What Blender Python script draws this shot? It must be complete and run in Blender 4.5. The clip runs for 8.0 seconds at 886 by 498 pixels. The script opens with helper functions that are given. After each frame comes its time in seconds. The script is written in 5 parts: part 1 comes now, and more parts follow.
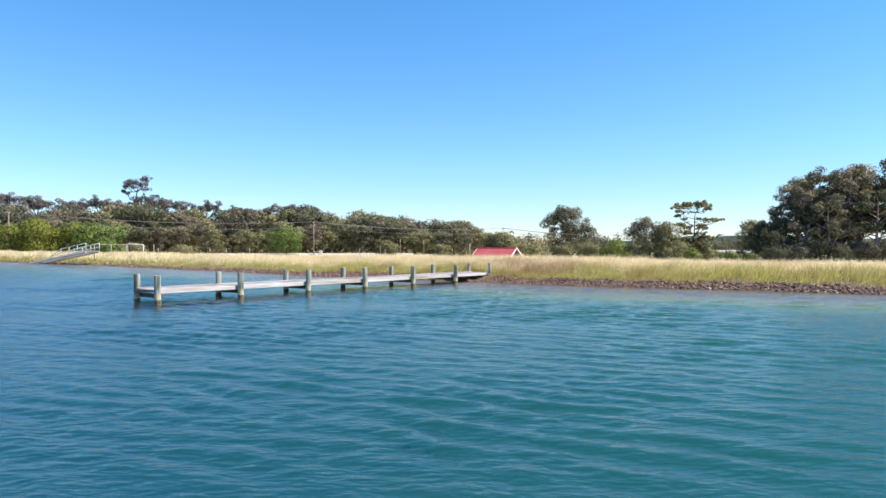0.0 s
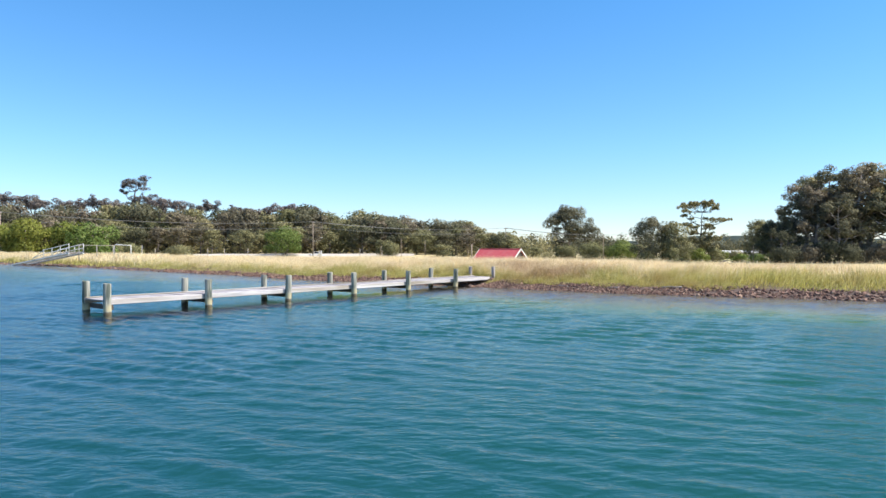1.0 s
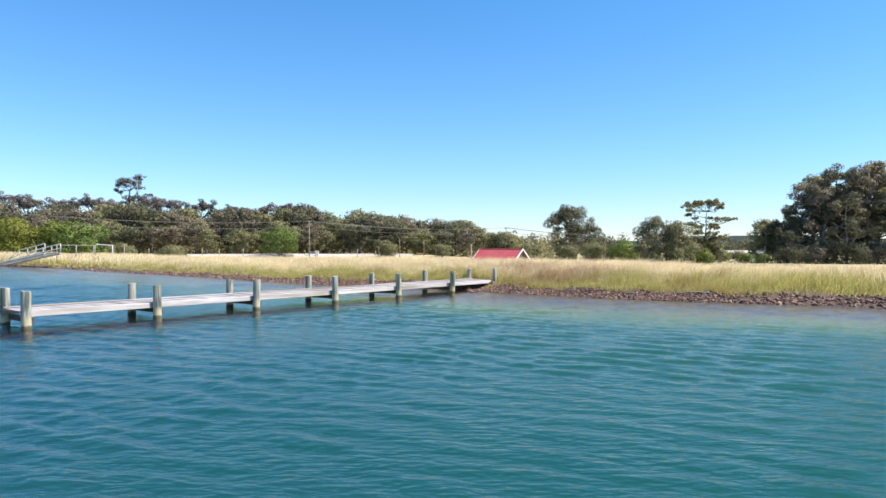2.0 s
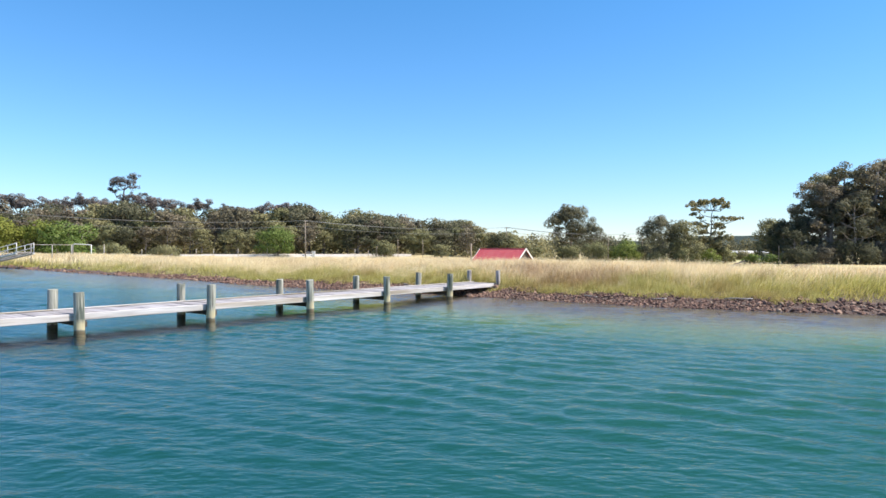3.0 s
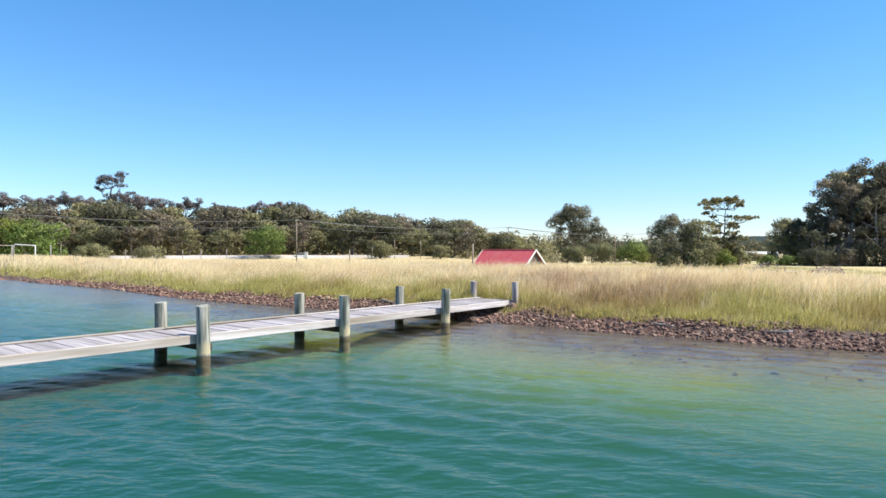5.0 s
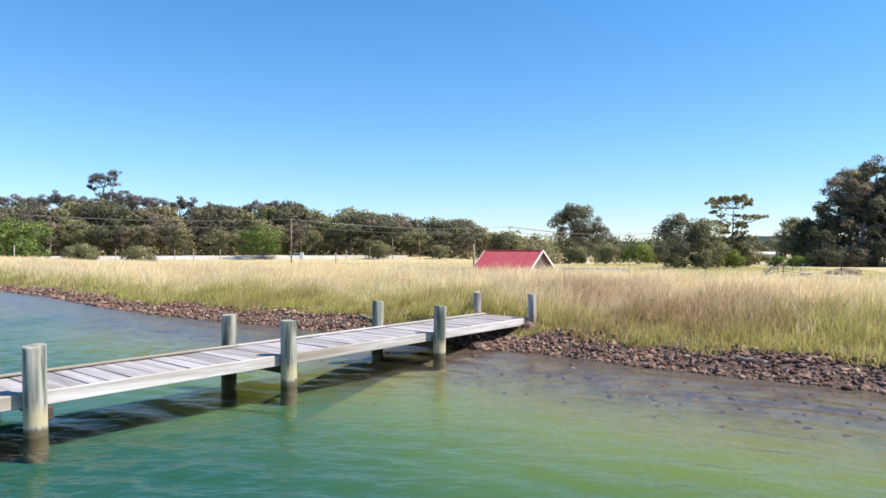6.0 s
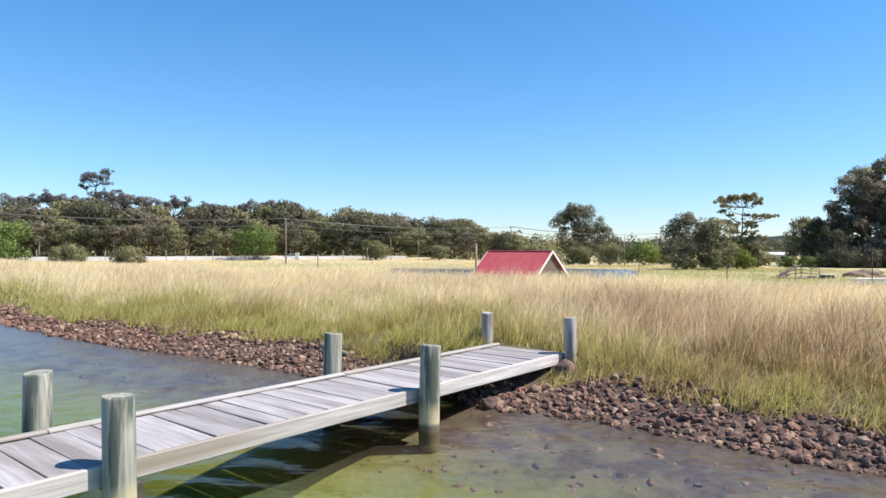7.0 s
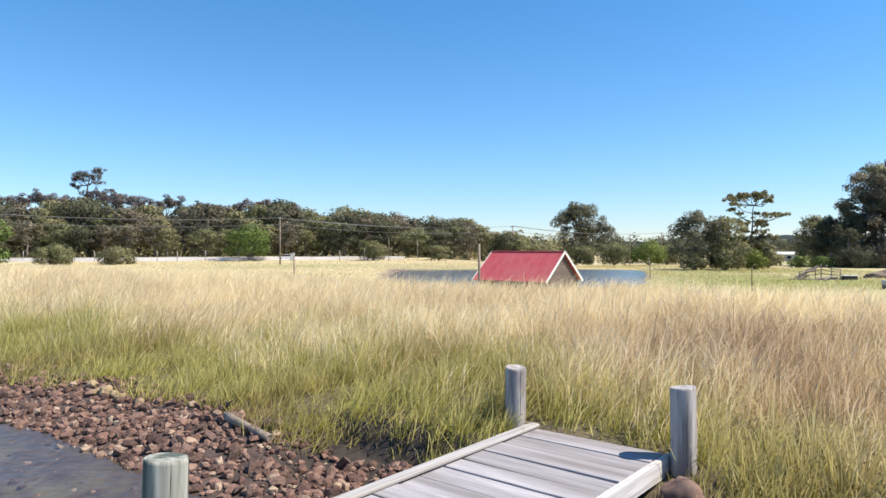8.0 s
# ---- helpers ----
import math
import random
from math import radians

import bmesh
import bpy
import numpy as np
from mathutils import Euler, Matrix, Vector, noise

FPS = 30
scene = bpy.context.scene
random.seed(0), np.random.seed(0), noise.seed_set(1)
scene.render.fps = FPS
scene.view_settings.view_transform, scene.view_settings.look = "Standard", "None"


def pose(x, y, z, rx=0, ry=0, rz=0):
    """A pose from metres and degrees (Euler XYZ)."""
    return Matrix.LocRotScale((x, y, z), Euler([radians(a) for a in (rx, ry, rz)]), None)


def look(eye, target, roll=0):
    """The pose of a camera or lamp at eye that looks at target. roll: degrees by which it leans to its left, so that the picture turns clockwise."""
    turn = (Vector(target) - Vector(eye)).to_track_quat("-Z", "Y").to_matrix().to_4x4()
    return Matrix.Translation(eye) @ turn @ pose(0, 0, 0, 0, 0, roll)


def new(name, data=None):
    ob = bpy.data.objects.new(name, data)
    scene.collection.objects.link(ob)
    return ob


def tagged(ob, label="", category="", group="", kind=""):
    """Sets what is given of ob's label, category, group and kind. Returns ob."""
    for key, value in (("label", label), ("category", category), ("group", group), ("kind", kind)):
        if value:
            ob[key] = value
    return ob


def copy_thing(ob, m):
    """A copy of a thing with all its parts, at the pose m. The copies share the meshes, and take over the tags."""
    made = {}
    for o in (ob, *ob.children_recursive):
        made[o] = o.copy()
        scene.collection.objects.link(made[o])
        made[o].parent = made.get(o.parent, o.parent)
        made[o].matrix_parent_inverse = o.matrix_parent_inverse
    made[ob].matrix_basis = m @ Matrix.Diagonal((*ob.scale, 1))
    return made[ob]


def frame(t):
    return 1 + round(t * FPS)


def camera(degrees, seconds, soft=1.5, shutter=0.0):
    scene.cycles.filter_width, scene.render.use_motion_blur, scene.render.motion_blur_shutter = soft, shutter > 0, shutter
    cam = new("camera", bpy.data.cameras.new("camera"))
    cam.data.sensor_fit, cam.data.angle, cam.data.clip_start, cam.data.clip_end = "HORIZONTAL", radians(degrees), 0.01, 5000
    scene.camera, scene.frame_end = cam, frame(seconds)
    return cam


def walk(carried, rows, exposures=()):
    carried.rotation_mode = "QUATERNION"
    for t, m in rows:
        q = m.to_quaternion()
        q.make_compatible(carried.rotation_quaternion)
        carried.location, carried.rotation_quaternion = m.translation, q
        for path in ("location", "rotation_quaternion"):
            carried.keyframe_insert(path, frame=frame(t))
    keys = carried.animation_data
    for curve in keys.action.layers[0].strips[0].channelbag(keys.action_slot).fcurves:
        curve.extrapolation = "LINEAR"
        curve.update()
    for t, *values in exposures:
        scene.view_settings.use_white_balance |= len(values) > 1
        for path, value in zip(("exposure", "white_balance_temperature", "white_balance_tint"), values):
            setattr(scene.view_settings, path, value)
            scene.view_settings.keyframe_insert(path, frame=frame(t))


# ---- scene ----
cam = camera(67.5, 8.0)
PATH = [
    (0, (-1.711, -0.138, 2.121), (-1.642, 1.861, 2.113), 0.0),
    (0.5, (-1.542, 1.618, 2.141), (-1.479, 3.617, 2.133), 0.0),
    (1, (-1.399, 3.417, 2.225), (-1.337, 5.416, 2.217), -0.0),
    (1.5, (-1.237, 5.296, 2.236), (-1.175, 7.295, 2.228), 0.0),
    (3, (-0.782, 11.358, 2.142), (-0.719, 13.357, 2.135), 0.0),
    (3.5, (-0.698, 13.504, 2.147), (-0.635, 15.503, 2.141), -0.0),
    (4, (-0.552, 15.793, 2.108), (-0.488, 17.792, 2.103), 0.0),
    (4.5, (-0.422, 18.136, 2.134), (-0.358, 20.135, 2.129), -0.0),
    (6, (0.013, 25.53, 2.187), (0.077, 27.529, 2.182), -0.0),
    (6.5, (0.157, 28.202, 2.197), (0.221, 30.201, 2.192), -0.1),
    (7, (0.276, 30.825, 2.19), (0.34, 32.824, 2.186), -0.0),
    (7.5, (0.399, 33.383, 2.214), (0.463, 35.382, 2.209), -0.1),
    (8, (0.521, 36.067, 2.214), (0.585, 38.066, 2.21), -0.1),
]
walk(cam, [(t, look(eye, target, roll)) for t, eye, target, roll in PATH], [(0, 0.90), (3, 0.86), (6, 0.78), (8, 0.69)])

# ---- light ----
SUN_AZ, SUN_EL = radians(101), radians(54)   # clockwise from +y
world = bpy.data.worlds.new("world")
scene.world = world
world.use_nodes = True
wn = world.node_tree
sky = wn.nodes.new("ShaderNodeTexSky")
sky.sky_type, sky.sun_disc = "NISHITA", False
sky.sun_elevation, sky.sun_rotation = SUN_EL, SUN_AZ
sky.air_density, sky.dust_density, sky.ozone_density = 1.0, 0.0, 3.0
# clearer blue overhead, paler towards the horizon
way = wn.nodes.new("ShaderNodeTexCoord")
height = wn.nodes.new("ShaderNodeSeparateXYZ")
wn.links.new(way.outputs["Generated"], height.inputs[0])
air = wn.nodes.new("ShaderNodeValToRGB")
air.color_ramp.elements[0].position, air.color_ramp.elements[0].color = 0.0, (0.77, 0.845, 1.06, 1)
air.color_ramp.elements[1].position, air.color_ramp.elements[1].color = 0.42, (0.43, 0.955, 1.25, 1)
middle_air = air.color_ramp.elements.new(0.14)
middle_air.color = (0.63, 0.92, 1.17, 1)
wn.links.new(height.outputs["Z"], air.inputs[0])
clear_blue = wn.nodes.new("ShaderNodeMix")
clear_blue.data_type, clear_blue.blend_type = "RGBA", "MULTIPLY"
clear_blue.inputs[0].default_value = 1.0
wn.links.new(sky.outputs[0], clear_blue.inputs[6])
wn.links.new(air.outputs[0], clear_blue.inputs[7])
wn.links.new(clear_blue.outputs[2], wn.nodes["Background"].inputs[0])
wn.nodes["Background"].inputs[1].default_value = 0.094
sun = new("sun", bpy.data.lights.new("sun", "SUN"))
sun.data.energy, sun.data.angle, sun.data.color = 5.0, radians(0.5), (1.0, 0.93, 0.82)
sun.matrix_world = look((math.sin(SUN_AZ) * math.cos(SUN_EL), math.cos(SUN_AZ) * math.cos(SUN_EL), math.sin(SUN_EL)), (0, 0, 0))


# ---- node and mesh helpers ----
def material(name):
    m = bpy.data.materials.new(name)
    m.use_nodes = True
    return m, m.node_tree.nodes, m.node_tree.links, m.node_tree.nodes["Principled BSDF"]


def ramp(nodes, links, src, stops):
    r = nodes.new("ShaderNodeValToRGB")
    e = r.color_ramp.elements
    while len(e) < len(stops):
        e.new(0.5)
    for el, (p, c) in zip(e, stops):
        el.position, el.color = p, (*c, 1)
    links.new(src, r.inputs[0])
    return r.outputs[0]


def maths(nodes, links, op, a, b=0.0, clamp=False):
    m = nodes.new("ShaderNodeMath")
    m.operation, m.use_clamp = op, clamp
    for sock, v in ((m.inputs[0], a), (m.inputs[1], b)):
        if isinstance(v, (int, float)):
            sock.default_value = v
        else:
            links.new(v, sock)
    return m.outputs[0]


def noise_tex(nodes, links, scale, detail=4.0, stretch=(1, 1, 1), rot=(0, 0, 0), space="Object", rough=0.55):
    co = nodes.new("ShaderNodeTexCoord")
    mp = nodes.new("ShaderNodeMapping")
    mp.vector_type = "TEXTURE"
    mp.inputs["Scale"].default_value = [1 / k for k in stretch]
    mp.inputs["Rotation"].default_value = rot
    if space == "Object":
        info = nodes.new("ShaderNodeObjectInfo")
        links.new(maths(nodes, links, "MULTIPLY", info.outputs["Random"], 40.0), mp.inputs["Location"])
    n = nodes.new("ShaderNodeTexNoise")
    n.inputs["Scale"].default_value, n.inputs["Detail"].default_value = scale, detail
    n.inputs["Roughness"].default_value = rough
    links.new(co.outputs[space], mp.inputs[0])
    links.new(mp.outputs[0], n.inputs[0])
    return n.outputs["Fac"]


def mix(nodes, links, fac, a, b, mode="MIX"):
    m = nodes.new("ShaderNodeMix")
    m.data_type, m.blend_type = "RGBA", mode
    for sock, v in ((m.inputs[0], fac), (m.inputs[6], a), (m.inputs[7], b)):
        if isinstance(v, (int, float)):
            sock.default_value = v
        elif isinstance(v, tuple):
            sock.default_value = (*v, 1)
        else:
            links.new(v, sock)
    return m.outputs[2]


def bump(nodes, links, bsdf, height, strength, distance=0.02):
    b = nodes.new("ShaderNodeBump")
    b.inputs["Strength"].default_value, b.inputs["Distance"].default_value = strength, distance
    links.new(height, b.inputs["Height"])
    links.new(b.outputs[0], bsdf.inputs["Normal"])
    return b


def surface(name, c1, c2, scale, rough=0.8, stretch=(1, 1, 1), bump_s=0.3, bump_d=0.01, c3=None, scale2=None, vary=0.0, metal=0.0):
    """A rough surface with two scales of variation: grain between c1 and c2, stains towards c3, and a random tint per object."""
    m, n, l, p = material(name)
    fine = noise_tex(n, l, scale, 6, stretch)
    col = ramp(n, l, fine, [(0.3, c1), (0.7, c2)])
    if c3:
        big = noise_tex(n, l, scale2 or scale * 0.15, 3, stretch)
        f = ramp(n, l, big, [(0.42, (0, 0, 0)), (0.68, (1, 1, 1))])
        col = mix(n, l, f, col, c3)
    if vary:
        info = n.new("ShaderNodeObjectInfo")
        v = maths(n, l, "MULTIPLY_ADD", info.outputs["Random"], vary)
        n[v.node.name].inputs[2].default_value = 1 - vary / 2
        hs = n.new("ShaderNodeHueSaturation")
        l.new(v, hs.inputs["Value"])
        l.new(col, hs.inputs["Color"])
        col = hs.outputs[0]
    l.new(col, p.inputs["Base Color"])
    p.inputs["Roughness"].default_value, p.inputs["Metallic"].default_value = rough, metal
    if bump_s:
        bump(n, l, p, fine, bump_s, bump_d)
    return m


def np_mesh(name, verts, faces, mat=None, attrs=None, smooth=False):
    """A mesh from arrays: verts n x 3, faces a list of index arrays (m x 3 or m x 4), attrs float values per vertex."""
    me = bpy.data.meshes.new(name)
    verts = np.asarray(verts, dtype=np.float32)
    me.vertices.add(len(verts))
    me.vertices.foreach_set("co", verts.ravel())
    loops = np.concatenate([f.ravel() for f in faces]).astype(np.int32)
    totals = np.concatenate([np.full(len(f), f.shape[1]) for f in faces]).astype(np.int32)
    starts = np.concatenate([[0], np.cumsum(totals)[:-1]]).astype(np.int32)
    me.loops.add(len(loops))
    me.loops.foreach_set("vertex_index", loops)
    me.polygons.add(len(totals))
    me.polygons.foreach_set("loop_start", starts)
    me.polygons.foreach_set("loop_total", totals)
    me.polygons.foreach_set("use_smooth", np.full(len(totals), smooth))
    for key, val in (attrs or {}).items():
        a = me.attributes.new(key, "FLOAT", "POINT")
        a.data.foreach_set("value", np.asarray(val, dtype=np.float32))
    me.update(calc_edges=True)
    if mat:
        me.materials.append(mat)
    return me


def part(name, data, mat, parent, label="", at=None):
    """Links a bmesh or mesh as one mesh object under parent (None: top level)."""
    if isinstance(data, bmesh.types.BMesh):
        me = bpy.data.meshes.new(name)
        data.to_mesh(me)
        data.free()
        me.materials.append(mat)
    else:
        me = data
    ob = new(name, me)
    ob.parent = parent
    if at is not None:
        ob.matrix_basis = at
    return tagged(ob, label)


def empty(name, at=None, **tags):
    ob = new(name)
    ob.empty_display_size = 0.2
    if at is not None:
        ob.matrix_basis = at
    return tagged(ob, **tags)


def box_bm(sx, sy, sz, bevel=0.0, at=None, bm=None):
    """A box centred on at, with its edges bevelled."""
    b = bmesh.new()
    bmesh.ops.create_cube(b, size=1, matrix=Matrix.Diagonal((sx, sy, sz, 1)))
    if bevel:
        bmesh.ops.bevel(b, geom=b.edges[:], offset=bevel, segments=1, affect="EDGES", profile=0.5)
    if at is not None:
        bmesh.ops.transform(b, matrix=at, verts=b.verts[:])
    if bm is None:
        return b
    me = bpy.data.meshes.new("tmp")
    b.to_mesh(me)
    b.free()
    bm.from_mesh(me)
    bpy.data.meshes.remove(me)
    return bm


def tube(points, radii, sides=8, cap=True):
    """Verts and faces of a tube through points with those radii."""
    pts = [Vector(p) for p in points]
    vs, fs = [], []
    for i, p in enumerate(pts):
        d = (pts[min(i + 1, len(pts) - 1)] - pts[max(i - 1, 0)]).normalized()
        u = d.cross(Vector((0.3, 1, 0.1))).normalized()
        w = d.cross(u)
        for k in range(sides):
            a = 2 * math.pi * k / sides
            vs.append(p + (u * math.cos(a) + w * math.sin(a)) * radii[i])
    for i in range(len(pts) - 1):
        for k in range(sides):
            k2 = (k + 1) % sides
            fs.append((i * sides + k, i * sides + k2, (i + 1) * sides + k2, (i + 1) * sides + k))
    if cap:
        fs.append(tuple(range((len(pts) - 1) * sides, len(pts) * sides)))
        fs.append(tuple(reversed(range(sides))))
    return vs, fs


def tube_mesh(name, runs, mat, smooth=True):
    """One mesh out of several tubes: runs are (points, radii, sides)."""
    vs, fs = [], []
    for points, radii, sides in runs:
        v, f = tube(points, radii, sides)
        fs += [tuple(i + len(vs) for i in q) for q in f]
        vs += v
    me = bpy.data.meshes.new(name)
    me.from_pydata([tuple(v) for v in vs], [], fs)
    me.polygons.foreach_set("use_smooth", [smooth and len(f) == 4 for f in fs])
    me.materials.append(mat)
    me.update()
    return me


# ---- the plan: shoreline and ground ----
SHORE = [(-420, 330), (-150, 158), (-90, 115), (-58, 91), (-42, 78.5), (-30, 67.6), (-22.3, 60.6), (-16.2, 55.3), (-11.8, 50.4), (-8.9, 47.7),
         (-5.8, 45.4), (-4.0, 44.3), (-2.2, 42.8), (0.2, 40.9), (1.5, 39.8), (2.5, 39.2), (3.4, 38.4), (4.5, 37.3), (6.1, 36.1), (7.7, 34.8),
         (9.2, 34.0), (11.7, 32.7), (13.9, 31.8), (15.9, 30.4), (18.8, 28.5), (32, 19), (70, -6), (260, -150)]


def inland(x, y):
    """Signed distance to the shoreline, positive on land."""
    x, y = np.asarray(x, float), np.asarray(y, float)
    best, sign = np.full(x.shape, 1e9), np.ones(x.shape)
    for (ax, ay), (bx, by) in zip(SHORE, SHORE[1:]):
        dx, dy = bx - ax, by - ay
        t = np.clip(((x - ax) * dx + (y - ay) * dy) / (dx * dx + dy * dy), 0, 1)
        d = np.hypot(x - ax - t * dx, y - ay - t * dy)
        side = np.where(dx * (y - ay) - dy * (x - ax) > 0, 1.0, -1.0)
        sign = np.where(d < best, side, sign)
        best = np.minimum(best, d)
    return best * sign


def lumps(x, y, size, seed=0.0):
    """Smooth uneven values of about -1 to 1."""
    x, y = x / size, y / size
    return (np.sin(1.7 * x + 0.9 * y + seed) + np.sin(-0.8 * x + 2.1 * y + 2 * seed + 1) + np.sin(2.9 * x - 1.3 * y + 3 * seed + 2) * 0.6
            + np.sin(1.1 * x + 3.7 * y - seed) * 0.5) / 3.1


TH = radians(41.5)
ALONG, ACROSS = Vector((math.sin(TH), math.cos(TH), 0)), Vector((math.cos(TH), -math.sin(TH), 0))   # the jetty's line
HEAD = Vector((1.43, 42.58, 0))   # its landward post
POND = (131.5, 29.5, -2.0)   # middle, half length, level


def pond_in(x, y):
    """Below 1 inside the pond behind the dam wall."""
    west, east = 1.3 - 0.037 * y, 0.331 * y - 12.0   # it widens away from the dam
    r = (np.abs((2 * x - west - east) / np.maximum(east - west, 6)) ** 5 + np.abs((y - POND[0]) / POND[1]) ** 5) ** (1 / 5)
    return r + 0.05 * lumps(x, y, 7.0, 3.0) + 0.02 * lumps(x, y, 2.0, 5.0)


def hollow(x, y):
    """1 where the bank's foot is washed out beside the jetty."""
    return np.exp(-(((x - 0.15) * 0.78 - (y - 42.7) * 0.62) / 0.95) ** 4 - (((x - 0.15) * 0.62 + (y - 42.7) * 0.78) / 1.2) ** 4)


def ground_z(x, y):
    x, y = np.asarray(x, float), np.asarray(y, float)
    s = inland(x, y)
    wall = np.interp(s, [-60, -30, -16, -9, -5, -2.5, -1, 0, 0.6, 1.4, 3, 5, 8, 12, 18, 26, 40, 60],
                     [-7.2, -5.2, -3.9, -2.4, -1.15, -0.42, -0.15, 0, 0.14, 0.36, 0.6, 0.78, 0.84, 0.78, 0.45, -0.2, -1.2, -1.7])
    left = np.interp(y, [60, 150, 190, 215, 235, 330, 1000, 3500], [-1.5, -1.75, -1.55, -0.85, -0.2, 0.5, 0, -5])
    right = np.interp(y, [60, 120, 180, 300, 450, 700, 1300, 3500], [-1.6, -2.2, -2.5, -3.5, -4, -4, -4, -8])
    k = np.clip((x + 5) / 50, 0, 1)
    k = k * k * (3 - 2 * k)
    far = left * (1 - k) + right * k
    w = np.clip((s - 12) / 32, 0, 1)
    w = w * w * (3 - 2 * w)
    z = wall * (1 - w) + far * w
    z = z + np.where(s > 0.5, 0.05, 0.02) * lumps(x, y, 1.6) + np.where(s > 3, 0.06, 0.0) * lumps(x, y, 6, 5.0)
    z = z - 0.10 * np.clip(-1.0 - x, -6, 18) * np.clip((-8 - s) / 8, 0, 1)   # the bed falls away to the west
    z = z - 0.24 * np.exp(-((x - 2.05) / 0.75) ** 2 - ((y - 40.95) / 0.75) ** 2)
    z = z - 0.24 * hollow(x, y) * np.clip((1.62 - s) / 0.16, 0, 1) * np.clip((s - 0.2) / 0.7, 0, 1)
    q = pond_in(x, y)
    dip = np.clip((1.12 - q) / 0.2, 0, 1)
    return z * (1 - dip) + np.minimum(z, POND[2] - 0.35) * dip


def steps(*runs):
    """Grid lines: (start, end, step) runs joined."""
    out = []
    for a, b, st in runs:
        out += list(np.arange(a, b - 1e-6, st))
    return np.array(out + [runs[-1][1]])


def grid(xs, ys):
    gx, gy = np.meshgrid(xs, ys)
    nx, ny = len(xs), len(ys)
    i = np.arange(nx * ny).reshape(ny, nx)
    quads = np.stack([i[:-1, :-1], i[:-1, 1:], i[1:, 1:], i[1:, :-1]], -1).reshape(-1, 4)
    return gx.ravel(), gy.ravel(), quads


# ---- materials ----
def ground_material():
    m, n, l, p = material("earth")
    at = n.new("ShaderNodeAttribute")
    at.attribute_name = "inland"
    s = at.outputs["Fac"]
    grain = noise_tex(n, l, 9, 6)
    patch = noise_tex(n, l, 0.12, 4)
    field = noise_tex(n, l, 0.045, 5)
    straw = ramp(n, l, grain, [(0.3, (0.38, 0.30, 0.15)), (0.7, (0.56, 0.46, 0.26))])
    green = ramp(n, l, grain, [(0.3, (0.168, 0.185, 0.050)), (0.7, (0.286, 0.286, 0.092))])
    soil = ramp(n, l, grain, [(0.3, (0.084, 0.071, 0.034)), (0.7, (0.185, 0.151, 0.076))])
    lush_at = n.new("ShaderNodeAttribute")
    lush_at.attribute_name = "lush"
    land = mix(n, l, maths(n, l, "MULTIPLY", lush_at.outputs["Fac"], maths(n, l, "ADD", field, 0.4), True), straw, green)
    under = n.new("ShaderNodeMapRange")
    under.inputs["From Min"].default_value, under.inputs["From Max"].default_value = 3.5, 7.0
    l.new(s, under.inputs[0])
    land = mix(n, l, under.outputs[0], soil, land)
    stony = ramp(n, l, grain, [(0.3, (0.04, 0.026, 0.022)), (0.7, (0.115, 0.074, 0.06))])
    blotch = noise_tex(n, l, 2.0, 2)
    wet = n.new("ShaderNodeMapRange")
    wet.inputs["From Min"].default_value, wet.inputs["From Max"].default_value = -0.1, -0.8
    l.new(s, wet.inputs[0])
    stony = mix(n, l, maths(n, l, "MULTIPLY", wet.outputs[0], ramp(n, l, blotch, [(0.44, (0, 0, 0)), (0.56, (1, 1, 1))])), stony, (0.135, 0.108, 0.068))
    silt = ramp(n, l, patch, [(0.38, (0.09, 0.14, 0.03)), (0.62, (0.36, 0.37, 0.05))])
    k1 = maths(n, l, "MULTIPLY_ADD", s, 0.6, True)
    n[k1.node.name].inputs[2].default_value = -0.6
    k2 = maths(n, l, "ADD", maths(n, l, "MULTIPLY", s, 0.6), maths(n, l, "MULTIPLY_ADD", patch, 1.8))
    n[n[k2.node.name].inputs[1].links[0].from_node.name].inputs[2].default_value = 0.80
    k2 = maths(n, l, "MINIMUM", maths(n, l, "MAXIMUM", k2, 0.0), 1.0)
    deep_k = n.new("ShaderNodeMapRange")
    deep_k.inputs["From Min"].default_value, deep_k.inputs["From Max"].default_value = -4.2, -8.0
    l.new(s, deep_k.inputs[0])
    mud = ramp(n, l, patch, [(0.3, (0.013, 0.038, 0.034)), (0.7, (0.025, 0.059, 0.046))])
    bed = mix(n, l, deep_k.outputs[0], mix(n, l, k2, silt, stony), mud)
    rim = n.new("ShaderNodeAttribute")
    rim.attribute_name = "rim"
    land = mix(n, l, rim.outputs["Fac"], land, ramp(n, l, grain, [(0.3, (0.13, 0.09, 0.065)), (0.7, (0.25, 0.18, 0.13))]))
    # shade of the undercut hollow, painted into the earth as near-black
    hollow_shade = n.new("ShaderNodeAttribute")
    hollow_shade.attribute_name = "hollow_shade"
    l.new(mix(n, l, hollow_shade.outputs["Fac"], mix(n, l, k1, bed, land), ramp(n, l, grain, [(0.3, (0.018, 0.013, 0.010)), (0.7, (0.06, 0.044, 0.033))])), p.inputs["Base Color"])
    p.inputs["Roughness"].default_value = 0.95
    bump(n, l, p, grain, 0.5, 0.05)
    return m


